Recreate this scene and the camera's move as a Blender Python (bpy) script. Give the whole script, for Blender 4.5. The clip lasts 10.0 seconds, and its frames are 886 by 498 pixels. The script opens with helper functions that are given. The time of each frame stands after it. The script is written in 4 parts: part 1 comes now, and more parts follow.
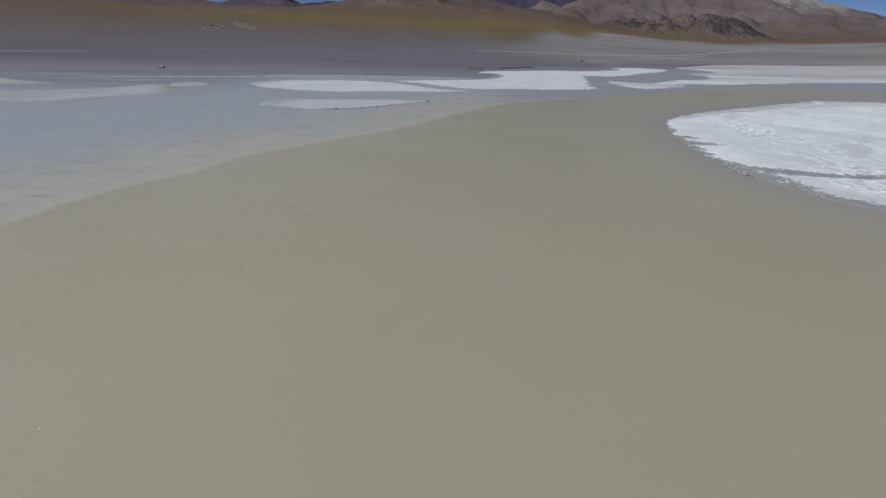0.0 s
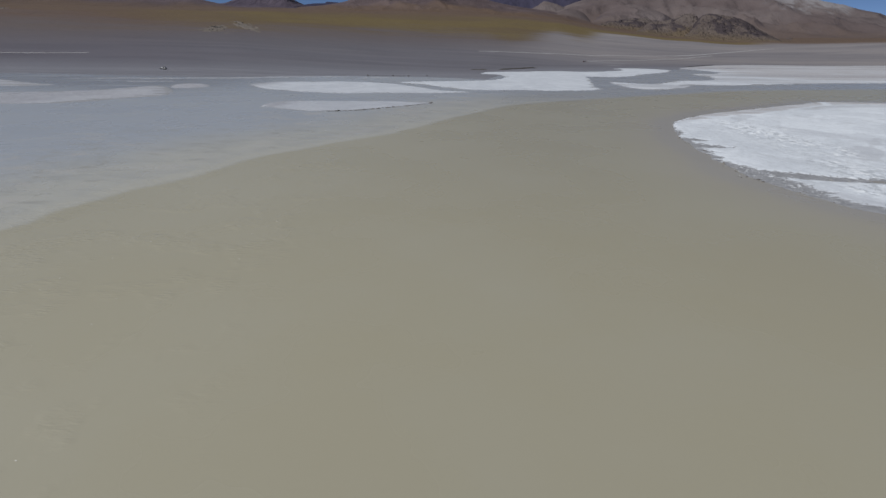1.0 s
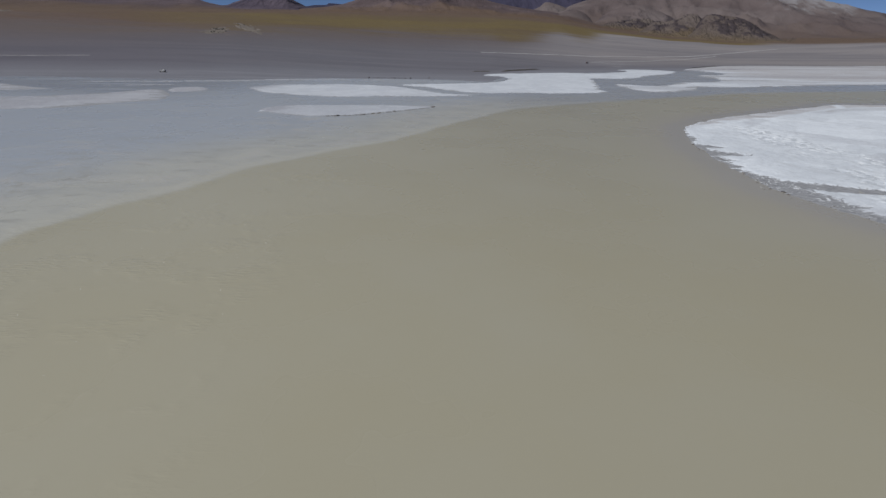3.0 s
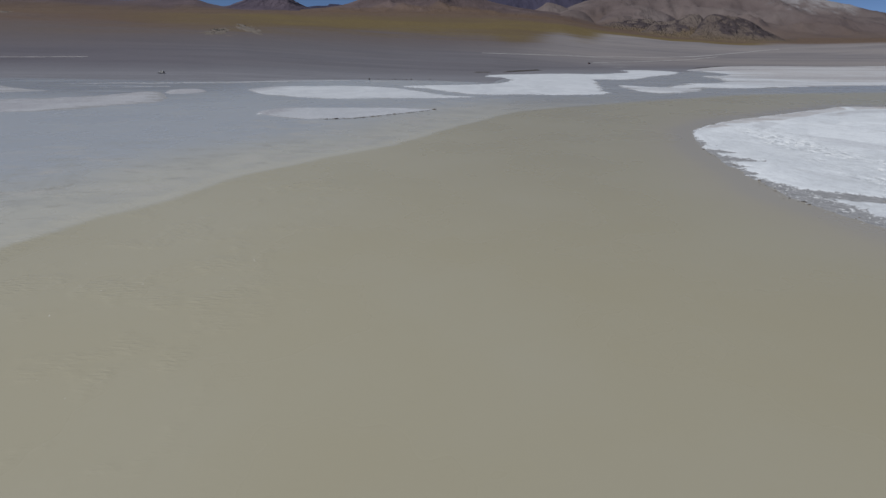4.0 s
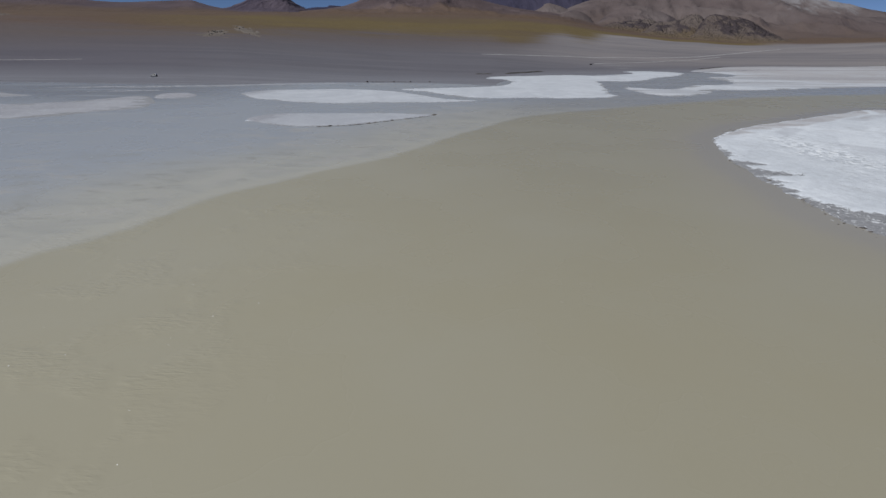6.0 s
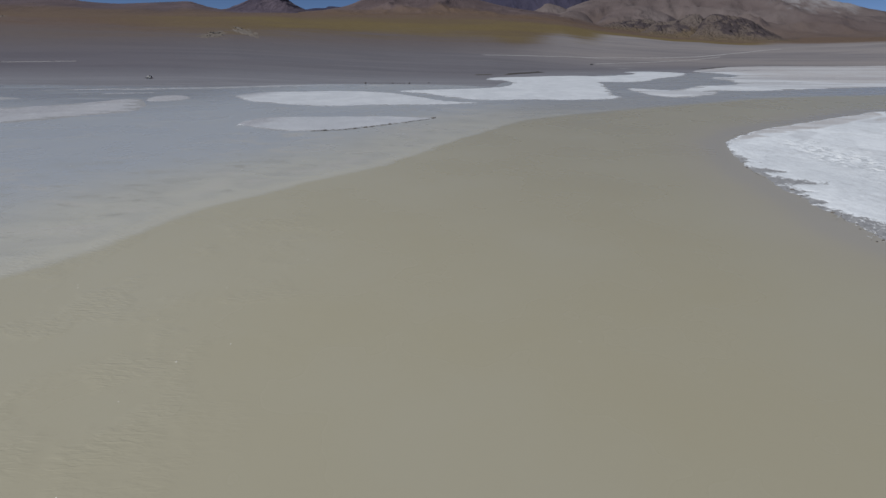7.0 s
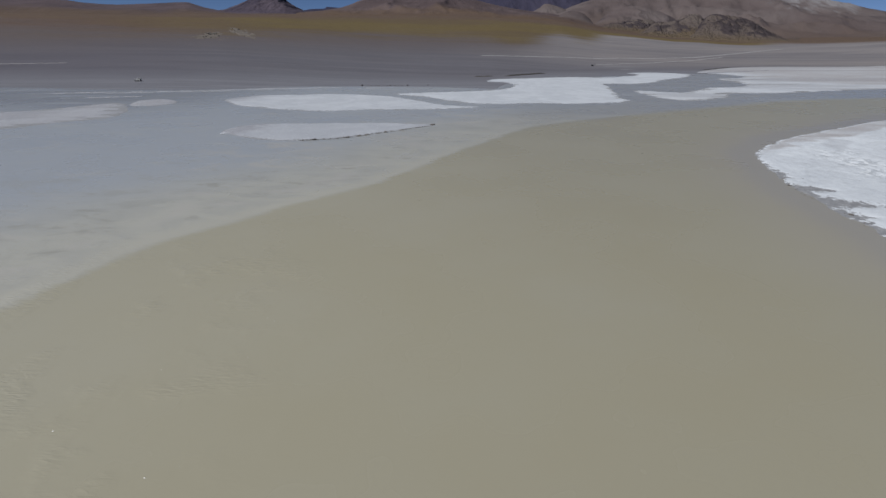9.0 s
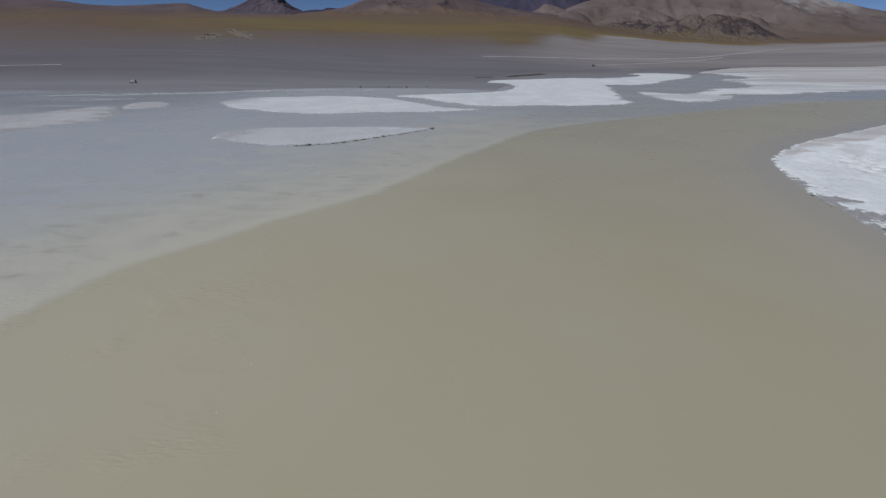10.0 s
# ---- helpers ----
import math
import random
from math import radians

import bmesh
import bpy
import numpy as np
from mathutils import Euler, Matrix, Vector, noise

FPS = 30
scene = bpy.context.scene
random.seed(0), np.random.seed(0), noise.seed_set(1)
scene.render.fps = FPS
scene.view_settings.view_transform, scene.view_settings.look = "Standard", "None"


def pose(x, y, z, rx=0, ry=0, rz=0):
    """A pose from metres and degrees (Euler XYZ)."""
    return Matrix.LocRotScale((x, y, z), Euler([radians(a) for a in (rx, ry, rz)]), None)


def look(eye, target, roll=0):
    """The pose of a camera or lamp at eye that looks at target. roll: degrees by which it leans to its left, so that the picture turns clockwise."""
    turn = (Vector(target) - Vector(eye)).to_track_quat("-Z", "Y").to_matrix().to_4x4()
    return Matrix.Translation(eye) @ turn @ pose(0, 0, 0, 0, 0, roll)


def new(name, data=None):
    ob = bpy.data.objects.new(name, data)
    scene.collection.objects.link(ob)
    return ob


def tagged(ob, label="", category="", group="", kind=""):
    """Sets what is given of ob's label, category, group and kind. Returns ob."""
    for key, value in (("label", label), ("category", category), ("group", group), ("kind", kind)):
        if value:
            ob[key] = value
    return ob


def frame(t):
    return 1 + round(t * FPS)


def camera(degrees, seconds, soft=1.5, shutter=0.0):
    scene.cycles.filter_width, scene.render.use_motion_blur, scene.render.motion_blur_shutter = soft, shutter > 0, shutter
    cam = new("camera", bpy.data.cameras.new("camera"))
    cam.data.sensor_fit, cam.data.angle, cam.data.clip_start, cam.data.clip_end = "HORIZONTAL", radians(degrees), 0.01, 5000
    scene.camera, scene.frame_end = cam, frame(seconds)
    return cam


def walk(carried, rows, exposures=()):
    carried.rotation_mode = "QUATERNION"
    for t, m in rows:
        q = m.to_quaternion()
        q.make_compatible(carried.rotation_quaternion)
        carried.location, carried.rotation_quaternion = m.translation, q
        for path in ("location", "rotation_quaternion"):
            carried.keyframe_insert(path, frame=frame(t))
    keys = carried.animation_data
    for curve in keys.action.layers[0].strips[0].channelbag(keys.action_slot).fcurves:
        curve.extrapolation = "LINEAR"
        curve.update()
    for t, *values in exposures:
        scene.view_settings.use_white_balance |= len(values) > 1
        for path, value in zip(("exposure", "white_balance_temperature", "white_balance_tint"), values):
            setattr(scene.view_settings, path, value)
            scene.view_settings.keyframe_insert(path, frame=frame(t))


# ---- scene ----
cam = camera(84.4, 10.0)

PATH = [
    (0, (0.116, 0.490, 22.596), (-0.066, 9.731, 18.778), 0.75),
    (0.5, (-0.006, 1.749, 22.709), (-0.202, 10.992, 18.900), 0.64),
    (1, (-0.093, 2.858, 22.816), (-0.320, 12.101, 19.006), 0.64),
    (1.5, (-0.093, 3.932, 22.928), (-0.341, 13.175, 19.119), 0.60),
    (2, (-0.121, 5.291, 23.056), (-0.377, 14.535, 19.251), 0.56),
    (2.5, (-0.292, 7.134, 23.205), (-0.555, 16.381, 19.407), 0.52),
    (4, (-0.761, 14.166, 23.693), (-1.055, 23.417, 19.908), 0.40),
    (4.5, (-0.898, 16.812, 23.778), (-1.199, 26.066, 20.000), 0.30),
    (5, (-1.053, 19.742, 23.875), (-1.355, 29.000, 20.107), 0.26),
    (5.5, (-1.274, 23.016, 23.975), (-1.575, 32.273, 20.205), 0.26),
    (7, (-1.668, 33.672, 24.161), (-1.968, 42.934, 20.403), 0.04),
    (7.5, (-1.795, 37.262, 24.242), (-2.092, 46.525, 20.486), 0.01),
    (8, (-2.039, 40.917, 24.345), (-2.331, 50.181, 20.591), 0.00),
    (8.5, (-2.307, 44.484, 24.453), (-2.593, 53.748, 20.699), 0.01),
    (9, (-2.502, 47.926, 24.539), (-2.786, 57.193, 20.790), -0.06),
    (9.5, (-2.699, 51.290, 24.644), (-2.979, 60.557, 20.897), -0.07),
    (10, (-2.805, 54.533, 24.746), (-3.086, 63.803, 21.007), -0.15),
]
walk(cam, [(t, look(eye, target, roll)) for t, eye, target, roll in PATH],
     exposures=[(0.0, 0.1, 6380, 10), (10.0, 0.1, 6380, 10)])

# ---- world and sun ----
SUN_WAY = Vector((-0.57, -0.38, 0.73)).normalized()      # towards the sun
world = bpy.data.worlds.new("sky")
scene.world = world
world.use_nodes = True
sky = world.node_tree.nodes.new("ShaderNodeTexSky")
sky.sky_type = "NISHITA"
sky.sun_disc = False
sky.sun_elevation = math.asin(SUN_WAY.z)
sky.sun_rotation = math.atan2(SUN_WAY.x, SUN_WAY.y)
sky.altitude, sky.air_density, sky.dust_density, sky.ozone_density = 4100, 0.40, 0.0, 2.5
world.node_tree.links.new(sky.outputs[0], world.node_tree.nodes["Background"].inputs[0])
world.node_tree.nodes["Background"].inputs[1].default_value = 0.06
sun = new("sun", bpy.data.lights.new("sun", "SUN"))
sun.data.energy, sun.data.angle, sun.data.color = 3.7, radians(0.53), (1.0, 0.985, 0.95)
sun.matrix_world = look(SUN_WAY * 400, (0, 0, 0))


# ---- numbers ----
def lattice(ix, iy, seed):
    n = (ix.astype(np.int64) * 374761393 + iy.astype(np.int64) * 668265263 + seed * 974711) & 0x7FFFFFFF
    n = ((n ^ (n >> 13)) * 1274126177) & 0x7FFFFFFF
    return ((n ^ (n >> 16)) & 0xFFFF) / 65535.0


def grain(x, y, seed=0):
    """Smooth random values from 0 to 1, one cell a unit."""
    ix, iy = np.floor(x), np.floor(y)
    fx, fy = x - ix, y - iy
    fx, fy = fx * fx * (3 - 2 * fx), fy * fy * (3 - 2 * fy)
    a, b = lattice(ix, iy, seed), lattice(ix + 1, iy, seed)
    c, d = lattice(ix, iy + 1, seed), lattice(ix + 1, iy + 1, seed)
    return (a + (b - a) * fx) * (1 - fy) + (c + (d - c) * fx) * fy


def fbm(x, y, seed=0, octaves=5, gain=0.5):
    """Fractal noise, about -1 to 1."""
    total, size, amp = 0.0, 0.0, 1.0
    for k in range(octaves):
        total = total + amp * (2 * grain(x * 2.03 ** k + 17 * k, y * 2.03 ** k - 9 * k, seed + k) - 1)
        size += amp
        amp *= gain
    return total / size


def ridges(x, y, seed=0, octaves=5):
    """Ridged noise, 0 to 1, sharp at the crests."""
    total, size, amp = 0.0, 0.0, 1.0
    for k in range(octaves):
        v = 1 - np.abs(2 * grain(x * 2.1 ** k + 31 * k, y * 2.1 ** k + 7 * k, seed + k) - 1)
        total = total + amp * v * v
        size += amp
        amp *= 0.5
    return total / size


def smooth(a, b, v):
    s = np.clip((v - a) / (b - a), 0, 1)
    return s * s * (3 - 2 * s)


def spline(points, closed=False, steps=8):
    """A smooth line through a few points."""
    p = np.array(points, float)
    n = len(p)
    out = []
    for i in range(n if closed else n - 1):
        if closed:
            a, b, c, d = (p[(i + k) % n] for k in (-1, 0, 1, 2))
        else:
            a, b, c, d = p[max(i - 1, 0)], p[i], p[i + 1], p[min(i + 2, n - 1)]
        for s in np.arange(steps) / steps:
            out.append(0.5 * (2 * b + (c - a) * s + (2 * a - 5 * b + 4 * c - d) * s ** 2 + (3 * b - a - 3 * c + d) * s ** 3))
    if not closed:
        out.append(p[-1])
    return np.array(out)


def signed(x, y, line, closed):
    """Distance to a line: for a closed one positive inside, for an open one positive to its left."""
    shape = np.shape(x)
    x, y = np.ravel(x), np.ravel(y)
    best = np.full(len(x), 1e18)
    side = np.ones(len(x))
    inside = np.zeros(len(x), bool)
    ends = np.roll(line, -1, 0) if closed else line[1:]
    for (ax, ay), (bx, by) in zip(line, ends):
        dx, dy = bx - ax, by - ay
        s = np.clip(((x - ax) * dx + (y - ay) * dy) / (dx * dx + dy * dy + 1e-12), 0, 1)
        far = (x - ax - s * dx) ** 2 + (y - ay - s * dy) ** 2
        near = far < best
        best = np.where(near, far, best)
        if closed:
            cross = ((ay > y) != (by > y)) & (x < (bx - ax) * (y - ay) / (by - ay + 1e-12) + ax)
            inside ^= cross
        else:
            side = np.where(near, np.sign(dx * (y - ay) - dy * (x - ax)), side)
    d = np.sqrt(best)
    return (np.where(inside, d, -d) if closed else d * side).reshape(shape)


# ---- mesh helpers ----
def put(name, bm, material, parent=None, label="", flat=False):
    """A bmesh as one mesh object."""
    data = bpy.data.meshes.new(name)
    bm.to_mesh(data)
    bm.free()
    if material:
        data.materials.append(material)
    if not flat:
        data.shade_smooth()
    ob = new(name, data)
    if parent:
        ob.parent = parent
    return tagged(ob, label)


def part(name, bm, material, parent, label=""):
    return put(name, bm, material, parent, label, flat=True)


def sheet(name, xs, ys, zs, material, values=None, keep=None):
    """A grid of points (rows by columns) as one smooth mesh, with named values at its points."""
    rows, cols = xs.shape
    index = np.arange(rows * cols).reshape(rows, cols)
    quads = np.stack([index[:-1, :-1], index[:-1, 1:], index[1:, 1:], index[1:, :-1]], -1).reshape(-1, 4)
    verts = np.stack([xs, ys, zs], -1).reshape(-1, 3)
    extra = {k: np.ravel(v) for k, v in (values or {}).items()}
    if keep is not None:
        quads = quads[np.ravel(keep)] if keep.size == len(quads) else quads[np.ravel(keep)[quads].any(1)]
        used = np.unique(quads)
        again = np.zeros(len(verts), int)
        again[used] = np.arange(len(used))
        verts, quads = verts[used], again[quads]
        extra = {k: v[used] for k, v in extra.items()}
    data = bpy.data.meshes.new(name)
    data.vertices.add(len(verts))
    data.vertices.foreach_set("co", verts.astype(np.float32).ravel())
    data.loops.add(quads.size)
    data.loops.foreach_set("vertex_index", quads.astype(np.int32).ravel())
    data.polygons.add(len(quads))
    data.polygons.foreach_set("loop_start", np.arange(0, quads.size, 4, dtype=np.int32))
    data.update(calc_edges=True)
    for k, v in extra.items():
        data.attributes.new(k, "FLOAT", "POINT").data.foreach_set("value", v.astype(np.float32))
    data.materials.append(material)
    data.shade_smooth()
    data.validate()
    return new(name, data)


def box(bm, x0, x1, y0, y1, z0, z1, bevel=0.0, m=None):
    made = bmesh.ops.create_cube(bm, size=1.0, matrix=Matrix.LocRotScale(
        ((x0 + x1) / 2, (y0 + y1) / 2, (z0 + z1) / 2), None, (x1 - x0, y1 - y0, z1 - z0)))
    if bevel:
        edges = list({e for v in made["verts"] for e in v.link_edges})
        bmesh.ops.bevel(bm, geom=edges, offset=bevel, segments=2, affect="EDGES", profile=0.6)
    return bm


# ---- materials ----
class Nodes:
    """Short hand for one node material."""

    def __init__(self, name, roughness=0.9, specular=0.3):
        self.mat = bpy.data.materials.new(name)
        self.mat.use_nodes = True
        self.tree = self.mat.node_tree
        self.out = self.tree.nodes["Principled BSDF"]
        self.out.inputs["Roughness"].default_value = roughness
        self.out.inputs["Specular IOR Level"].default_value = specular
        self.where = self.tree.nodes.new("ShaderNodeNewGeometry").outputs["Position"]

    def link(self, a, b):
        self.tree.links.new(a, b)

    def give(self, socket, value):
        if hasattr(value, "is_linked"):
            self.link(value, socket)
        elif isinstance(value, tuple) and len(value) == 3 and socket.type == "RGBA":
            socket.default_value = (*value, 1)
        else:
            socket.default_value = value

    def noise(self, scale, stretch=(1, 1, 1), detail=5, rough=0.55, distortion=0.0, turn=0.0):
        at = self.tree.nodes.new("ShaderNodeMapping")
        at.inputs["Rotation"].default_value = (0, 0, radians(turn))
        at.inputs["Scale"].default_value = stretch
        self.link(self.where, at.inputs["Vector"])
        n = self.tree.nodes.new("ShaderNodeTexNoise")
        n.inputs["Scale"].default_value = scale
        n.inputs["Detail"].default_value = detail
        n.inputs["Roughness"].default_value = rough
        n.inputs["Distortion"].default_value = distortion
        self.link(at.outputs[0], n.inputs["Vector"])
        return n.outputs["Fac"]

    def value(self, name):
        n = self.tree.nodes.new("ShaderNodeAttribute")
        n.attribute_name = name
        return n.outputs["Fac"]

    def math(self, kind, a, b=0.0, c=0.0):
        n = self.tree.nodes.new("ShaderNodeMath")
        n.operation = kind
        for socket, v in zip(n.inputs, (a, b, c)):
            self.give(socket, v)
        return n.outputs[0]

    def step(self, v, a, b, low=0.0, high=1.0):
        n = self.tree.nodes.new("ShaderNodeMapRange")
        n.interpolation_type = "SMOOTHSTEP"
        self.link(v, n.inputs[0])
        for k, x in zip((1, 2, 3, 4), (a, b, low, high)):
            n.inputs[k].default_value = x
        return n.outputs[0]

    def mix(self, fac, a, b):
        n = self.tree.nodes.new("ShaderNodeMix")
        n.data_type = "RGBA"
        self.give(n.inputs[0], fac)
        self.give(n.inputs[6], a)
        self.give(n.inputs[7], b)
        return n.outputs[2]

    def bump(self, height, strength, distance):
        n = self.tree.nodes.new("ShaderNodeBump")
        n.inputs["Strength"].default_value = strength
        n.inputs["Distance"].default_value = distance
        self.link(height, n.inputs["Height"])
        self.link(n.outputs[0], self.out.inputs["Normal"])

    def done(self, colour, roughness=None, metallic=None):
        self.give(self.out.inputs["Base Color"], colour)
        if roughness is not None:
            self.give(self.out.inputs["Roughness"], roughness)
        if metallic is not None:
            self.out.inputs["Metallic"].default_value = metallic
        return self.mat


def water_material():
    n = Nodes("silty_water", 0.22, 0.18)
    broad = n.noise(0.03, detail=4)
    patch = n.noise(0.10, (0.7, 1.3, 1), detail=6, rough=0.6, distortion=0.8)
    fine = n.noise(0.5, (0.6, 1.6, 1), detail=5)
    edge = n.math("ADD", n.value("shallow"), n.math("MULTIPLY_ADD", patch, 5.0, -2.5))
    edge = n.math("ADD", edge, n.math("MULTIPLY_ADD", fine, 1.6, -0.8))
    deep = n.mix(n.step(broad, 0.3, 0.75), (0.302, 0.281, 0.209), (0.309, 0.293, 0.232))
    deep = n.mix(n.value("pale"), deep, n.mix(n.step(broad, 0.3, 0.75), (0.338, 0.318, 0.243), (0.346, 0.330, 0.265)))
    rim = n.mix(n.step(patch, 0.40, 0.60), (0.392, 0.388, 0.350), (0.362, 0.360, 0.330))
    flat = n.mix(n.step(fine, 0.3, 0.75), (0.328, 0.349, 0.376), (0.340, 0.360, 0.385))
    flat = n.mix(n.step(patch, 0.5, 0.75, 0.0, 0.6), flat, (0.385, 0.385, 0.372))
    shoal = n.mix(n.math("MAXIMUM", n.step(edge, 10.0, 50.0), n.math("SUBTRACT", 1.0, n.value("rimmed"))), rim, flat)
    smudge = n.step(n.noise(0.16, (0.7, 1.5, 1), detail=7, rough=0.65, distortion=1.0), 0.54, 0.66)
    zone = n.math("MULTIPLY", n.step(edge, 3.0, 9.0), n.step(edge, 26.0, 60.0, 1.0, 0.25))
    shoal = n.mix(n.math("MULTIPLY", n.math("MULTIPLY", smudge, zone), 0.75), shoal, (0.295, 0.290, 0.262))
    line = n.math("MULTIPLY", n.step(edge, 0.0, 2.0), n.math("MULTIPLY", n.step(edge, 2.5, 7.0, 0.65, 0.0), n.value("rimmed")))
    shoal = n.mix(line, shoal, (0.405, 0.394, 0.342))
    cloud = n.noise(0.055, (0.8, 1.2, 1), detail=6, rough=0.62, distortion=1.4)
    veil = n.math("MULTIPLY", n.step(edge, 4.0, 12.0), n.step(edge, 40.0, 75.0, 1.0, 0.0))
    shoal = n.mix(n.math("MULTIPLY", n.step(cloud, 0.50, 0.66, 0.0, 0.7), veil), shoal, (0.404, 0.392, 0.366))
    shoal = n.mix(n.math("MULTIPLY", n.step(cloud, 0.34, 0.46, 0.5, 0.0), veil), shoal, (0.312, 0.312, 0.290))
    sharp = n.step(edge, -0.9, 1.8)
    hazy = n.step(edge, -9.0, 9.0)
    colour = n.mix(n.math("ADD", hazy, n.math("MULTIPLY", n.value("rimmed"), n.math("SUBTRACT", sharp, hazy))), deep, shoal)
    silt = n.math("MULTIPLY", n.value("silt"), n.step(n.noise(0.03, (0.3, 1.6, 1), detail=6, rough=0.65), 0.28, 0.50))
    colour = n.mix(n.math("MULTIPLY", silt, 0.9), colour, (0.222, 0.229, 0.241))
    near_salt = n.math("ADD", n.value("salt"), n.math("MULTIPLY_ADD", broad, 10.0, -5.0))
    colour = n.mix(n.step(near_salt, -22.0, -4.0, 0.0, 0.48), colour, (0.304, 0.280, 0.242))
    colour = n.mix(n.step(near_salt, -9.0, -3.0, 0.0, 0.5), colour, (0.272, 0.260, 0.250))
    ripple = n.noise(1.5, (0.55, 1.9, 1), detail=2, distortion=0.5, turn=-24)
    gusts = n.math("MULTIPLY", n.step(n.noise(0.11, detail=3), 0.48, 0.62), n.step(n.value("windy"), 0.0, 1.0, 0.0, 0.6))
    n.bump(n.math("MULTIPLY", ripple, gusts), 0.6, 0.2)
    return n.done(colour, n.step(broad, 0.2, 0.8, 0.24, 0.32))


def salt_material():
    n = Nodes("salt_crust", 0.85, 0.25)
    broad = n.noise(0.05, (1.2, 0.8, 1), detail=6, rough=0.62, distortion=1.2)
    clods = n.noise(0.7, detail=7, rough=0.72)
    streak = n.noise(0.20, (1.25, 0.62, 1), detail=10, rough=0.78, distortion=1.3)
    mottle = n.noise(0.50, (1.2, 0.6, 1), detail=9, rough=0.8)
    white = n.mix(n.step(broad, 0.44, 0.56), (0.556, 0.588, 0.636), (0.620, 0.653, 0.700))
    white = n.mix(n.step(streak, 0.52, 0.60, 0.0, 0.24), white, (0.388, 0.412, 0.448))
    white = n.mix(n.step(streak, 0.38, 0.44, 0.45, 0.0), white, (0.660, 0.695, 0.736))
    white = n.mix(n.step(n.noise(0.022, detail=5, distortion=1.0), 0.48, 0.60, 0.0, 0.35), white, (0.441, 0.472, 0.515))
    white = n.mix(n.math("MULTIPLY", n.step(mottle, 0.52, 0.58, 0.0, 0.35), n.step(broad, 0.42, 0.55, 1.0, 0.25)), white, (0.349, 0.368, 0.400))
    white = n.mix(n.value("dull"), white, n.mix(n.step(broad, 0.35, 0.65), (0.352, 0.371, 0.412), (0.408, 0.428, 0.470)))
    white = n.mix(n.value("grey"), white, n.mix(n.step(streak, 0.4, 0.6), (0.252, 0.258, 0.290), (0.308, 0.313, 0.346)))
    white = n.mix(n.math("MULTIPLY", n.value("tan"), n.step(broad, 0.3, 0.7, 0.6, 1.0)), white, (0.325, 0.308, 0.314))
    crust = n.math("ADD", n.value("crust"), n.math("MULTIPLY_ADD", clods, 3.0, -1.5))
    crust = n.math("ADD", crust, n.math("MULTIPLY_ADD", n.noise(2.2, detail=4), 0.9, -0.45))
    grit = n.noise(1.1, (1.0, 0.55, 1), detail=8, rough=0.78)
    white = n.mix(n.step(grit, 0.52, 0.60, 0.0, 0.38), white, (0.430, 0.456, 0.496))
    white = n.mix(n.step(grit, 0.36, 0.44, 0.5, 0.0), white, (0.690, 0.720, 0.760))
    worn = n.math("MULTIPLY", n.value("rough"), n.step(n.noise(0.62, (1.0, 0.7, 1), detail=5, rough=0.65), 0.50, 0.55, 0.0, 0.9))
    white = n.mix(worn, white, (0.380, 0.405, 0.442))
    white = n.mix(n.math("MULTIPLY", n.value("rough"), n.step(n.noise(0.7, (1.0, 0.7, 1), detail=5, rough=0.65), 0.42, 0.46, 0.8, 0.0)), white, (0.700, 0.725, 0.755))
    stain = n.step(n.noise(0.075, (1.0, 0.8, 1), detail=6, rough=0.6, distortion=1.2), 0.56, 0.66, 0.0, 0.32)
    white = n.mix(stain, white, (0.400, 0.420, 0.450))
    n.bump(n.noise(1.6, detail=7, rough=0.7), 0.6, 0.14)
    mud = n.mix(n.step(clods, 0.35, 0.65), (0.200, 0.204, 0.218), (0.298, 0.303, 0.318))
    mud = n.mix(n.step(n.value("grey"), 0.6, 0.9, 0.0, 0.6), mud, (0.262, 0.270, 0.290))
    return n.done(n.mix(n.step(crust, -0.12, 0.18), mud, white))


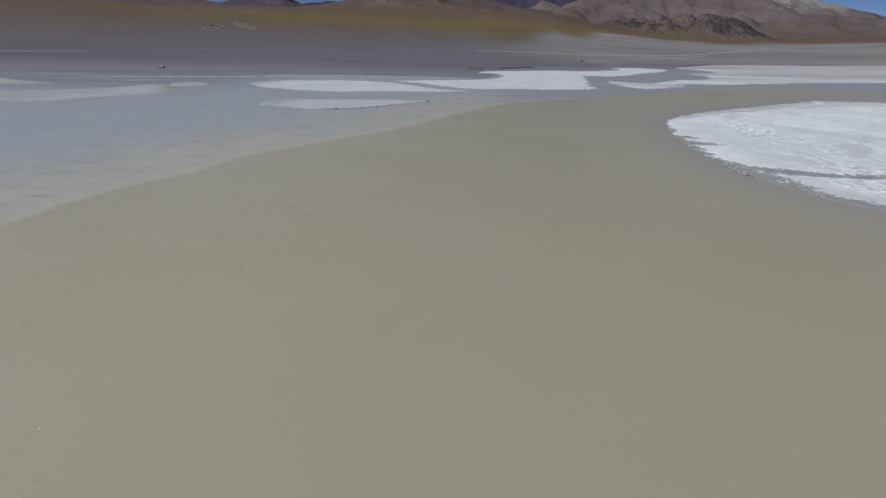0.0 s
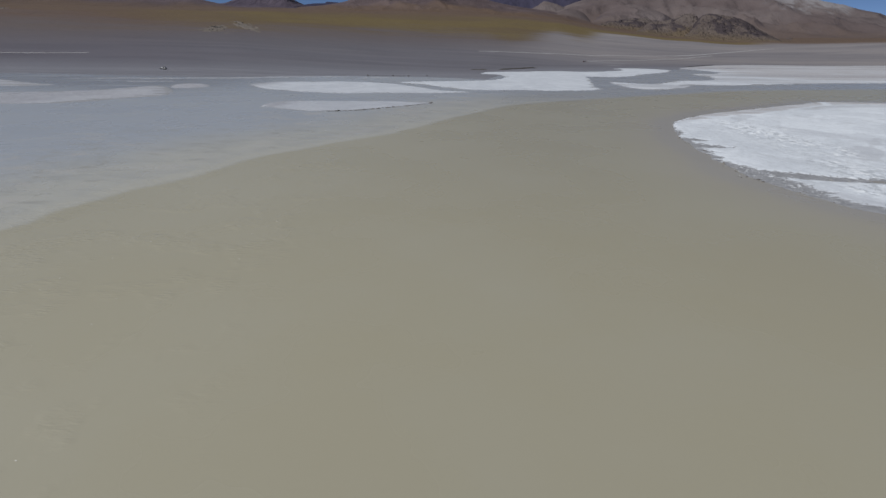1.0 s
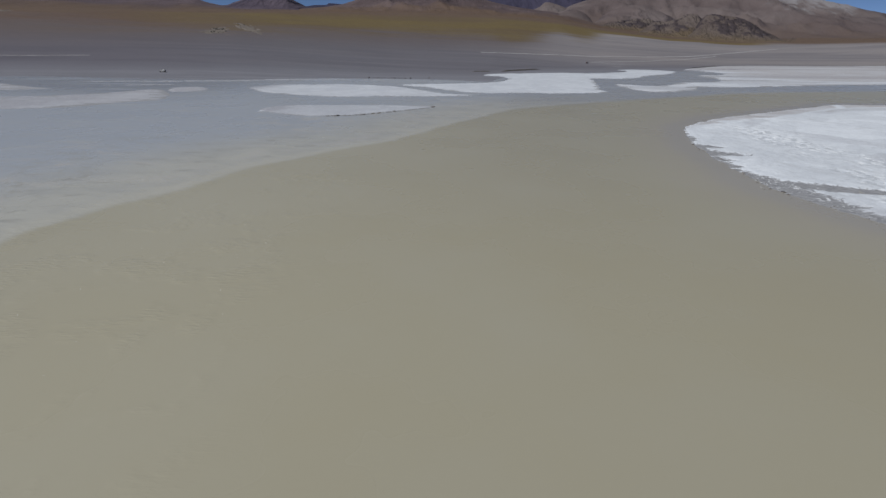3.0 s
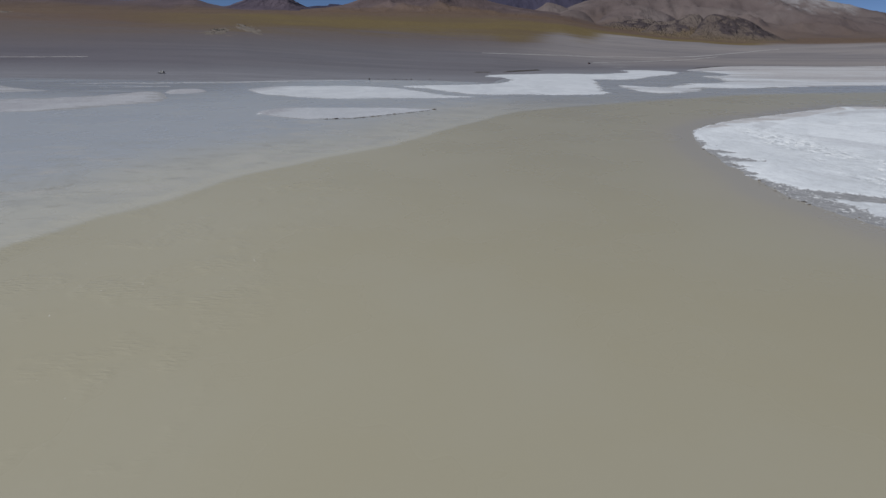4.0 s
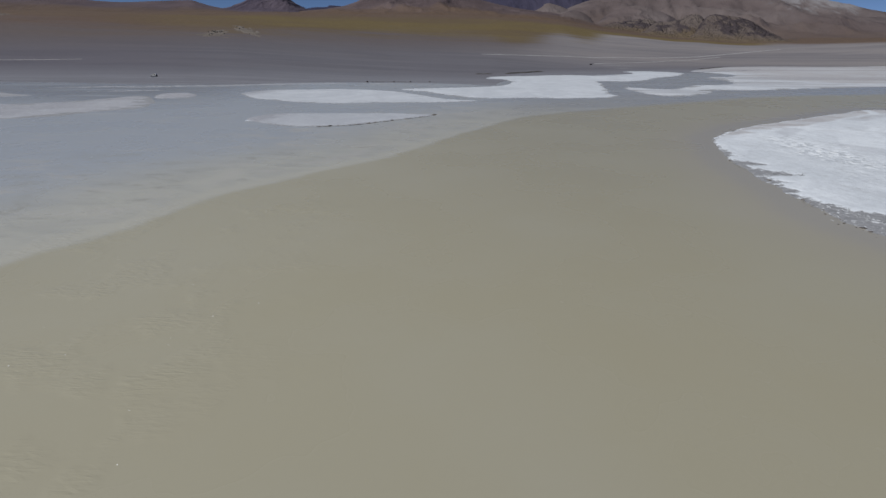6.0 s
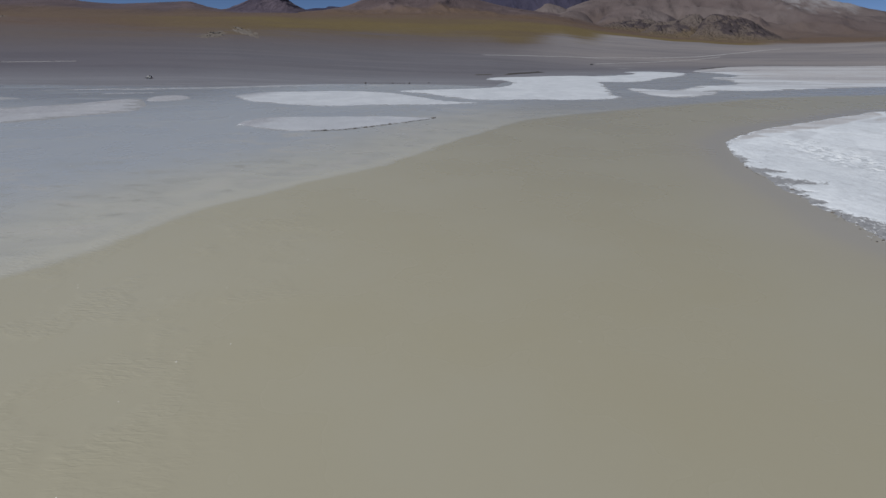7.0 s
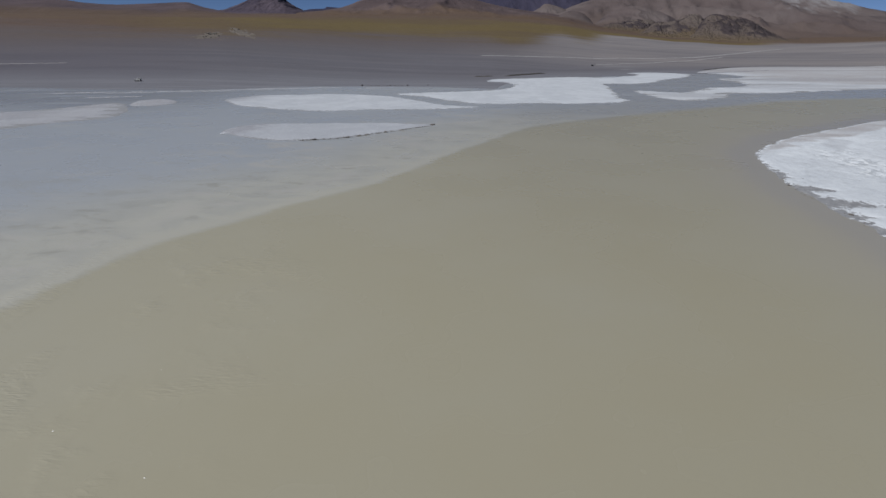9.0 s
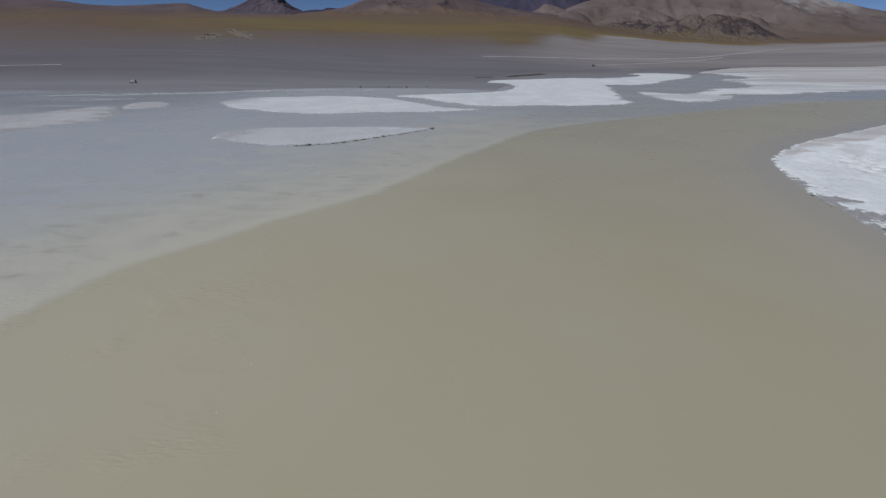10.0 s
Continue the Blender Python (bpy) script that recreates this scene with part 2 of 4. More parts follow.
def ground_material():
    n = Nodes("bare_plain", 0.95, 0.15)
    streak = n.noise(0.012, (0.22, 1.3, 1), detail=6, rough=0.6, distortion=0.3)
    fine = n.noise(0.05, (0.10, 1.6, 1), detail=6, rough=0.65)
    wide = n.noise(0.0035, (0.5, 1.2, 1), detail=5)
    speck = n.noise(0.09, (0.6, 1.2, 1), detail=6, rough=0.7)
    # grey-brown earth, tinted blue-purple to carry the air's haze
    plain = n.mix(n.step(streak, 0.36, 0.66), (0.107, 0.105, 0.122), (0.132, 0.129, 0.149))
    plain = n.mix(n.step(wide, 0.4, 0.7, 0.0, 0.5), plain, (0.128, 0.121, 0.132))
    plain = n.mix(n.step(fine, 0.52, 0.68, 0.0, 0.6), plain, (0.162, 0.159, 0.178))
    plain = n.mix(n.math("MULTIPLY", n.value("dry"), n.step(streak, 0.3, 0.6, 0.5, 1.0)), plain, (0.222, 0.206, 0.208))
    plain = n.mix(n.math("MULTIPLY", n.value("red"), 0.8), plain, n.mix(n.step(streak, 0.36, 0.66), (0.089, 0.084, 0.102), (0.107, 0.102, 0.122)))
    plain = n.mix(n.math("MULTIPLY", n.value("dust"), n.step(n.noise(0.06, (0.25, 1.2, 1), detail=5, rough=0.7), 0.44, 0.60)), plain, (0.250, 0.250, 0.262))
    shore = n.step(n.math("ADD", n.value("shore"), n.math("MULTIPLY_ADD", fine, 240.0, -120.0)), 0.0, 240.0, 0.95, 0.0)
    plain = n.mix(shore, plain, n.mix(n.step(fine, 0.4, 0.62), (0.150, 0.152, 0.174), (0.196, 0.200, 0.226)))
    foot = n.step(n.math("ADD", n.value("apron"), n.math("MULTIPLY_ADD", streak, 0.5, -0.25)), 0.0, 1.0, 0.0, 0.9)
    plain = n.mix(foot, plain, n.mix(n.step(speck, 0.35, 0.65), (0.098, 0.082, 0.082), (0.116, 0.096, 0.092)))
    ochre = n.mix(n.step(speck, 0.35, 0.65), (0.108, 0.082, 0.040), (0.138, 0.106, 0.052))
    ochre = n.mix(n.step(wide, 0.42, 0.66, 0.0, 0.7), ochre, (0.102, 0.076, 0.052))
    red = n.mix(n.step(speck, 0.35, 0.65), (0.092, 0.064, 0.052), (0.118, 0.082, 0.064))
    ochre = n.mix(n.math("MULTIPLY", n.value("red"), n.step(wide, 0.3, 0.6, 0.6, 1.0)), ochre, red)
    brown = n.mix(n.step(speck, 0.35, 0.65), (0.090, 0.064, 0.050), (0.122, 0.088, 0.066))
    grass = n.step(n.math("ADD", n.value("grass"), n.math("MULTIPLY_ADD", streak, 1.2, -0.6)), 0.16, 0.86)
    high = n.step(n.math("ADD", n.value("high"), n.math("MULTIPLY_ADD", wide, 0.5, -0.25)), 0.1, 0.8)
    colour = n.mix(grass, plain, ochre)
    n.bump(speck, 0.4, 2.0)
    return n.done(n.mix(high, colour, brown))


def mountain_material(name, low, high, rock, ash=0.0, gully=0.012, foot=None, strata=0.0):
    n = Nodes(name, 0.95, 0.15)
    wide = n.noise(0.0022, detail=6, rough=0.6, distortion=0.5)
    fall = n.noise(gully, (1, 0.4, 0.4), detail=7, rough=0.65, distortion=0.7)
    colour = n.mix(n.step(wide, 0.38, 0.66), low, high)
    if foot:
        down = n.math("ADD", n.value("level"), n.math("MULTIPLY_ADD", n.noise(0.004, (1, 0.6, 1), detail=6, rough=0.6, distortion=0.8), 0.8, -0.4))
        colour = n.mix(n.step(down, 0.0, 0.6, 0.9, 0.0), colour, foot)
    steep = n.math("ADD", n.value("rock"), n.math("MULTIPLY_ADD", fall, 1.2, -0.6))
    colour = n.mix(n.step(steep, 0.15, 0.55), colour, rock)
    colour = n.mix(n.step(fall, 0.55, 0.8, 0.0, 0.35), colour, high)
    if strata:
        layer = n.noise(0.045, (1.0, 0.25, 2.2), detail=4, rough=0.6, distortion=0.25, turn=28)
        colour = n.mix(n.math("MULTIPLY", n.step(layer, 0.47, 0.56, 0.0, strata), n.step(n.value("rock"), 0.05, 0.35)), colour, rock)
    if ash:
        up = n.math("ADD", n.value("up"), n.math("MULTIPLY_ADD", fall, 1.5, -0.75))
        colour = n.mix(n.step(up, 0.62, 1.0, 0.0, ash), colour, (0.30, 0.30, 0.32))
    relief = fall
    if strata:
        relief = n.math("MULTIPLY_ADD", n.noise(0.075, (1.0, 0.2, 1.6), detail=3, rough=0.6, distortion=0.3, turn=28), 0.8, fall)
    n.bump(relief, 0.8 if strata else 0.7, 22.0 if strata else 14.0)
    return n.done(colour)


def plain_material(name, colour, roughness=0.6, metallic=0.0, wear=0.12, scale=3.0):
    n = Nodes(name, roughness, 0.4)
    v = n.noise(scale, detail=5)
    dark = tuple(c * (1 - wear) for c in colour)
    light = tuple(min(1.0, c * (1 + wear)) for c in colour)
    return n.done(n.mix(n.step(v, 0.3, 0.7), dark, light), metallic=metallic)


WATER, SALT, GROUND = water_material(), salt_material(), ground_material()
MOUNT_BROWN = mountain_material("brown_slopes", (0.074, 0.058, 0.066), (0.104, 0.080, 0.088), (0.054, 0.045, 0.058), foot=(0.104, 0.074, 0.054))
MOUNT_RED = mountain_material("red_brown_slopes", (0.076, 0.057, 0.060), (0.106, 0.081, 0.083), (0.054, 0.042, 0.050), foot=(0.108, 0.074, 0.050))
MOUNT_DARK = mountain_material("dark_lava_slopes", (0.060, 0.049, 0.068), (0.096, 0.078, 0.098), (0.038, 0.032, 0.049))
# dark lava; blue distance haze and shade are mixed into these colours
MOUNT_FAR = mountain_material("hazed_far_slopes", (0.034, 0.033, 0.058), (0.050, 0.046, 0.074), (0.028, 0.028, 0.050))
MOUNT_PALE = mountain_material("pale_ash_slopes", (0.098, 0.078, 0.078), (0.128, 0.107, 0.106), (0.068, 0.055, 0.060), ash=0.5, foot=(0.098, 0.073, 0.064))
ROCKY = mountain_material("rocky_hill_slopes", (0.094, 0.075, 0.069), (0.122, 0.101, 0.093), (0.054, 0.044, 0.048), gully=0.03, foot=(0.110, 0.083, 0.054), strata=0.9)
TRACK = plain_material("pale_dust", (0.320, 0.314, 0.322), 0.95, wear=0.15, scale=0.05)
ROCK = plain_material("dark_stone", (0.060, 0.054, 0.052), 0.9, wear=0.35, scale=0.8)
MUD = plain_material("dried_mud", (0.135, 0.122, 0.112), 0.9, wear=0.3, scale=1.5)
PALE_EARTH = plain_material("pale_eroded_earth", (0.124, 0.106, 0.090), 0.95, wear=0.25, scale=0.05)
CHIP = plain_material("broken_salt", (0.46, 0.475, 0.50), 0.85, wear=0.2, scale=2.0)
FOAM = plain_material("white_foam", (0.72, 0.71, 0.68), 0.7)
PAINT_WHITE = plain_material("dusty_white_paint", (0.55, 0.55, 0.54), 0.35)
PAINT_GREY = plain_material("dusty_grey_paint", (0.16, 0.16, 0.165), 0.4)
PAINT_DARK = plain_material("dark_paint", (0.030, 0.032, 0.036), 0.35)
GLASS = plain_material("tinted_glass", (0.015, 0.018, 0.022), 0.08)
RUBBER = plain_material("tyre_rubber", (0.022, 0.022, 0.023), 0.85)
STEEL = plain_material("dull_steel", (0.42, 0.42, 0.43), 0.4, 1.0)
LAMP = plain_material("lamp_glass", (0.75, 0.74, 0.70), 0.15)
LAMP_RED = plain_material("red_lamp_glass", (0.35, 0.02, 0.02), 0.2)

# ---- ground ----
HUB = (0.0, 56.0)          # centre of the ground's rings
TOP_R = 2500.0
# azimuth from ahead (degrees, to the right), distance of the lake's far shore, start of the apron, its rise (degrees at TOP_R)
LAND = np.array([
    (-180, 900, 1000, 0.6), (-100, 560, 600, 1.6), (-60, 540, 560, 2.34), (-45.2, 515, 525, 2.78), (-39.2, 460, 472, 2.91), (-34.6, 421, 432, 3.01),
    (-30.3, 394, 410, 3.1), (-25.1, 387, 410, 3.27), (-19.5, 389, 430, 3.34), (-12.2, 386, 470, 3.35), (-6.2, 378, 520, 3.32), (3.8, 355, 600, 3.16),
    (7.5, 500, 680, 2.95), (10.8, 520, 760, 2.7), (14.8, 545, 880, 2.03), (21.8, 640, 980, 1.16), (27.8, 680, 1250, 0.79), (38.8, 700, 1350, 0.72), (48.8, 760, 1350, 0.83),
    (70, 720, 1350, 0.8), (110, 820, 1000, 0.6), (180, 900, 1000, 0.6)])


def land(x, y):
    """Height of the ground, and how far beyond the shore."""
    x, y = np.asarray(x, float), np.asarray(y, float)
    az = np.degrees(np.arctan2(x - HUB[0], y - HUB[1]))
    r = np.hypot(x - HUB[0], y - HUB[1])
    shore = np.interp(az, LAND[:, 0], LAND[:, 1])
    begin = np.interp(az, LAND[:, 0], LAND[:, 2])
    rise = np.interp(az, LAND[:, 0], LAND[:, 3])
    d = r - shore + 14 * fbm(x / 90, y / 40, 5, 4)
    s = np.clip((r - begin) / (TOP_R - begin), 0, 2.0)
    top = 26 + TOP_R * np.tan(np.radians(rise))
    first = np.interp(az, (-24, -8), (0.60, 0.36))
    h = top * np.where(s < 1, first * s + (1 - first) * s * s, 1 + 0.9 * (s - 1) - 0.35 * (s - 1) ** 2)
    h = h + 10 * s * fbm(x / 420, y / 420, 9, 4) * smooth(0.15, 0.7, s)
    h = h + np.clip(d * 0.012, -0.9, 0.10)
    return (h, d, s, az, r)


def build_ground():
    az = np.r_[np.arange(-180, -54, 6.0), np.arange(-54, 54, 0.4), np.arange(54, 181, 6.0)]
    r = np.r_[0.0, 40, 90, 150, 200, 250, np.geomspace(280, 4950, 190)]
    a, rr = np.meshgrid(np.radians(az), r)
    x, y = HUB[0] + rr * np.sin(a), HUB[1] + rr * np.cos(a)
    h, d, s, aa, _ = land(x, y)
    grass = smooth(np.interp(aa, (-34, -24, -8), (0.24, 0.20, 0.29)), np.interp(aa, (-34, -24, -8), (1.0, 0.84, 0.84)),
                   s + 0.10 * np.exp(-((aa - 6) / 2.2) ** 2) - 0.12 * np.exp(-((aa - 11) / 2.0) ** 2) + 0.10 * fbm(x / 260, y / 260, 3)) * (1 - 0.25 * smooth(-31, -42, aa) - 0.85 * smooth(27, 33, aa))
    grass = np.where(aa > 12, grass * (1 - smooth(12, 17, aa) * (1 - smooth(0.84, 0.90, s))), grass)
    high = smooth(0.86, 1.06, s)
    ob = sheet("ground", x, y, h, GROUND, {"shore": d, "grass": grass, "high": high, "red": smooth(-18, -38, aa), "apron": smooth(0.04, 0.60, s) * (1 - smooth(4, 14, aa)),
                                                    "dust": sum(level * np.exp(-((aa - at) / wide) ** 2 - ((rr - away) / deep) ** 2) for at, wide, away, deep, level in
                            ((13.6, 1.2, 622, 14, 0.8), (17.4, 0.9, 790, 20, 1.0), (17.0, 2.2, 930, 40, 0.7))),
                            "dry": smooth(-4, 16, aa) * smooth(640, 1350, rr) * (0.65 + 0.35 * smooth(0.0, 0.6, fbm(x / 900, y / 160, 21, 4) + 0.4))})
    tagged(ob, "bare grey-brown plain rising to ochre grass slopes", "ground", kind="structure")


build_ground()

# ---- lake ----
# edge between the silty olive water and the pale shoals beyond it
SHOAL = spline([(-130, -420), (-96, -120), (-70, 0), (-60, 56), (-57.5, 70), (-54, 82), (-48, 93), (-45, 106), (-38, 117), (-28, 131), (-19.5, 142),
                (-13, 154), (-6, 170), (0.5, 183), (10, 200), (19, 217), (35, 234), (61, 253), (93, 276), (129, 299), (173, 325), (260, 350), (420, 380), (900, 450)])
RIGHT_SALT = [(73, 174), (81, 185), (91, 197), (107, 210), (121, 219), (137, 231), (158, 244), (178, 258), (210, 257), (290, 250), (360, 190), (330, 100),
              (250, 40), (150, 8), (100, 30), (78, 58), (67, 73), (62.4, 79.5), (60.2, 86.5), (57.8, 94.5), (57.4, 101), (58, 106), (58.6, 111), (59.6, 120), (61, 129),
              (61.8, 138), (63.8, 147), (67.5, 160)]


def build_water():
    def axis(lo, a, b, hi, fine, count):
        return np.r_[a - np.geomspace(fine, a - lo, count)[::-1], np.arange(a, b, fine), b + np.geomspace(fine, hi - b, count)]
    xs, ys = np.meshgrid(axis(-1100, -120, 150, 1100, 2.0, 40), axis(-950, 20, 330, 1000, 2.0, 40))
    shallow = np.clip(signed(xs, ys, SHOAL, False), -80, 200)
    salt = np.clip(signed(xs, ys, spline(RIGHT_SALT, True), True), -120, 20)
    ob = sheet("water", xs, ys, 0 * xs, WATER, {"shallow": shallow, "salt": salt, "rimmed": smooth(125, 40, xs), "pale": smooth(12, -58, xs - 0.12 * ys), "windy": smooth(-8, -30, xs) * smooth(130, 90, ys),
                                                   "silt": np.maximum(smooth(-95, -190, xs) * smooth(215, 320, ys + 0.15 * (xs + 150)),
                                                                      0.6 * smooth(-10, 60, xs) * smooth(-6, 4, shallow))})
    tagged(ob, "still silty olive lagoon water with pale shoals", "water", kind="structure")


build_water()


def lump(size, seed):
    """A clod or stone with flat broken faces, base at z = 0."""
    rnd = random.Random(seed)
    bm = bmesh.new()
    bmesh.ops.create_icosphere(bm, subdivisions=1, radius=0.5)
    for v in bm.verts:
        k = 0.75 + 0.5 * rnd.random()
        v.co = Vector((v.co.x * size[0] * k, v.co.y * size[1] * k, (v.co.z * k + 0.28) * size[2]))
    return bm


def shared(name, bm, material):
    data = bpy.data.meshes.new(name)
    bm.to_mesh(data)
    bm.free()
    data.materials.append(material)
    return data


def patches(mask):
    """Numbers the connected patches of a grid of cells, from 1; 0 is outside."""
    rows, cols = mask.shape
    wide = cols + 2
    todo = np.zeros((rows + 2, wide), bool)
    todo[1:-1, 1:-1] = mask
    todo = bytearray(todo.ravel().astype(np.uint8).tobytes())
    found = np.zeros(len(todo), np.int32)
    count = 0
    start = todo.find(1)
    while start >= 0:
        count += 1
        todo[start] = 0
        stack = [start]
        group = []
        while stack:
            k = stack.pop()
            group.append(k)
            for j in (k - 1, k + 1, k - wide, k + wide):
                if todo[j]:
                    todo[j] = 0
                    stack.append(j)
        found[group] = count
        start = todo.find(1, start)
    return found.reshape(rows + 2, wide)[1:-1, 1:-1]


CLODS = [shared("clod", lump((1.0, 0.8, 0.55), k), MUD) for k in range(5)]
PLATES = [shared("salt_plate", lump((1.0, 0.7, 0.22), 40 + k), CHIP) for k in range(4)]


def salt_flat(label, outline, cell, ragged, tan=0.0, dull=0.0, channels=(), rim=1.5, height=0.16, clods=(), north=False, inlets=0.0, tan_zone=None, grey=0.0, mud=0.3, grey_zone=None):
    """A crust of salt that stands a hand's width out of the water, with a ragged muddy edge and broken clods along it."""
    line = spline(outline, True)
    lo, hi = line.min(0) - 4 * rim, line.max(0) + 4 * rim
    xs, ys = np.meshgrid(np.arange(lo[0], hi[0], cell), np.arange(lo[1], hi[1], cell))
    d = signed(xs, ys, line, True) - (1.2 * smooth(174, 192, ys) if north else 0)
    seed = len(outline) * 7 + int(abs(outline[0][0]))
    d = d + ragged * fbm(xs / (5 * ragged), ys / (5 * ragged), seed, 5, 0.6) + 0.25 * ragged * fbm(xs / ragged, ys / ragged, seed + 9, 3)
    fingers = 1.6 * ragged * fbm(xs / (4.5 * ragged), ys / (1.1 * ragged), seed + 4, 4, 0.55)
    margin = mud * np.clip(0.45 + 1.1 * fbm(xs / (9 * ragged), ys / (9 * ragged), seed + 7, 3), 0.05, 1.2)
    if north:
        margin = 0.35 * margin * (1 - 0.85 * smooth(165, 185, ys)) + (0.95 + 0.9 * margin + 1.5 * np.exp(-((ys - 97) / 7) ** 2)) * smooth(113, 107, ys)
    cut = inlets * smooth(0.02, 0.42, fbm(xs / (2.6 * inlets + 1), ys / (0.42 * inlets + 1), seed + 14, 4)) * smooth(2.2 * inlets + 1, 0.5 * inlets, d)
    if north:
        cut = cut * smooth(170, 160, ys)
        fingers = fingers * (1 - 0.9 * smooth(165, 180, ys))
    crust = (d - cut + fingers * smooth(14, 2, d) * smooth(-2, 2, d)) / rim - margin
    for way, width in channels:
        gap = np.abs(signed(xs, ys, spline(way), False)) + 0.5 * width * fbm(xs / (2.5 * width), ys / (2.5 * width), seed + 3, 4)
        here = width * (1.15 - 0.95 * np.clip((xs - way[0][0]) / (way[-1][0] - way[0][0]), 0, 1))
        crust = np.minimum(crust, (gap - here) / (0.7 * width))
    crust = np.clip(crust, -2, 2)
    z = 0.03 + height * smooth(-0.2, 0.5, crust) - 0.5 * smooth(0.3, -1.6, d / rim)
    broken, shade, ridge = 0 * xs, 0 * xs, 0 * xs
    if north:
        def near(way, wide, rag):
            away = np.abs(signed(xs, ys, spline(way), False)) + rag * fbm(xs / 11, ys / 16, seed + 21, 4)
            return smooth(wide, 0.35 * wide, away)
        broken = near([(99, 176), (95, 160), (91, 145), (88, 130), (85, 116), (81, 103), (78, 90)], 11.0, 8.0)
        broken = broken * (0.3 + 0.7 * smooth(-0.3, 0.2, fbm(xs / 7, ys / 10, seed + 23, 4)))
        shade = np.maximum.reduce([0.22 * near([(103, 166), (107, 155), (113, 146), (122, 140)], 6.0, 9.0), 0.36 * near([(95, 116), (101, 125), (108, 134), (120, 147)], 2.6, 6.0),
                                   0.4 * near([(150, 221), (162, 232), (176, 236), (196, 240)], 4.5, 4.0), 0.3 * near([(96, 178), (103, 188), (110, 196)], 3.0, 5.0),
                                   0.35 * near([(60, 95), (63, 88), (66, 81), (72, 74)], 5.0, 4.0)])
        ridge = near([(116, 200), (125, 207), (141, 218), (156.5, 231), (171, 242), (177, 256)], 2.6, 1.5)
    z = z + 0.42 * broken * (ridges(xs / 3.1, ys / 3.1, seed + 22, 4) - 0.5)
    z = z + 0.05 * smooth(0, 0.6, crust) * (fbm(xs / 1.7, ys / 1.7, seed + 5, 4) + ridges(xs / 6, ys / 6, seed + 6, 3))
    tint = np.clip((smooth(-1.5, 1.5, 3 + 9 * smooth(82, 125, xs) - d + 5 * fbm(xs / 13, ys / 5, seed + 12, 5, 0.6)) * smooth(172, 184, ys) * smooth(0.4, 1.6, d) * (0.6 + 0.35 * smooth(-0.2, 0.3, fbm(xs / 22, ys / 6, seed + 15, 4))) if north else 0) + tan * smooth(0.30, 0.66, 0.5 + 0.5 * fbm(xs / (20 * cell), ys / (20 * cell), seed + 8, 4)), 0, 1) * (1 - ridge)
    if tan_zone:
        x0, x1, y0, y1 = tan_zone
        tint = np.clip(tint + 0.65 * smooth(0.3, 0.6, smooth(x0, x1, xs) * smooth(y0, y1, ys) + 0.9 * fbm(xs / 420, ys / 60, seed + 2, 5, 0.6)), 0, 1)
        shade = 0.85 * smooth(-0.06, 0.12, fbm(xs / 600, ys / 55, seed + 33, 5, 0.6)) * smooth(x0 - 60, x0 + 60, xs) + 0.45 * smooth(0.0, 0.2, fbm(xs / 260, ys / 32, seed + 34, 4)) * smooth(x0 + 20, x0 - 60, xs)
    values = {"crust": crust, "rough": broken, "tan": tint, "dull": dull + 0 * xs, "grey": np.clip(grey + shade + (smooth(*grey_zone, xs + 5 * fbm(xs / 9, ys / 5, seed + 1, 4)) if grey_zone else 0 * xs)
                                                                     + (0.5 * fbm(xs / 45, ys / 7, seed + 31, 5, 0.6) if grey > 0.4 else 0), 0, 1)}
    whole = tagged(new("salt_flat"), label, "salt flat", "salt flats in the lagoon")
    whole.location = (*line.mean(0), 0)
    cell_crust = (crust[:-1, :-1] + crust[1:, :-1] + crust[:-1, 1:] + crust[1:, 1:]) / 4
    cell_z = np.maximum.reduce([z[:-1, :-1], z[1:, :-1], z[:-1, 1:], z[1:, 1:]])
    salty = (cell_crust > -0.15) & (cell_z > -0.12)
    muddy = ~salty & (cell_z > -0.12)
    for _ in range(2):            # crumbs go over to the other kind
        for mine, other in ((muddy, salty), (salty, muddy)):
            kinds = patches(mine)
            crumb = (np.bincount(kinds.ravel()) < 60)[kinds] & mine
            mine &= ~crumb
            other |= crumb
    for name, rest, mine, note in (("salt_surface", "salt_patch", salty, "white salt crust"), ("mud_margin", "mud_patch", muddy, "wet grey mud")):
        kinds = patches(mine)
        sizes = np.bincount(kinds.ravel())
        sizes[0] = 0
        for k in np.argsort(-sizes)[:40]:
            if sizes[k] >= 40:
                ob = sheet(name, xs - whole.location.x, ys - whole.location.y, z, SALT, values, keep=kinds == k)
                ob.parent = whole
                tagged(ob, note)
                name = rest
    rnd = random.Random(seed)
    turned = -np.sign(np.sum(line[:, 0] * np.roll(line[:, 1], -1) - line[:, 1] * np.roll(line[:, 0], -1)))
    for first, last, count, size, spread, plate in clods:
        a, b = int(first * len(line)), int(last * len(line))
        for _ in range(count):
            k = rnd.randrange(a, b)
            step = line[(k + 1) % len(line)] - line[k]
            p = line[k] + step * rnd.random()
            if plate:
                p = p + turned * np.array([step[1], -step[0]]) / np.hypot(*step) * rnd.uniform(0.4, 3.2 if not north else 6.0)
            ob = new("salt_plate" if plate else "clod", rnd.choice(PLATES if plate else CLODS))
            ob.parent = whole
            m = size * min(2.4, 0.45 * math.exp(rnd.gauss(0, 0.6)))
            ob.matrix_basis = pose(p[0] - whole.location.x + rnd.gauss(0, spread), p[1] - whole.location.y + rnd.gauss(0, spread), 0.02, 0, 0,
                                   rnd.uniform(0, 360)) @ Matrix.Diagonal((m * rnd.uniform(1.0, 2.2), m * rnd.uniform(0.6, 1.1), m, 1))
    return whole


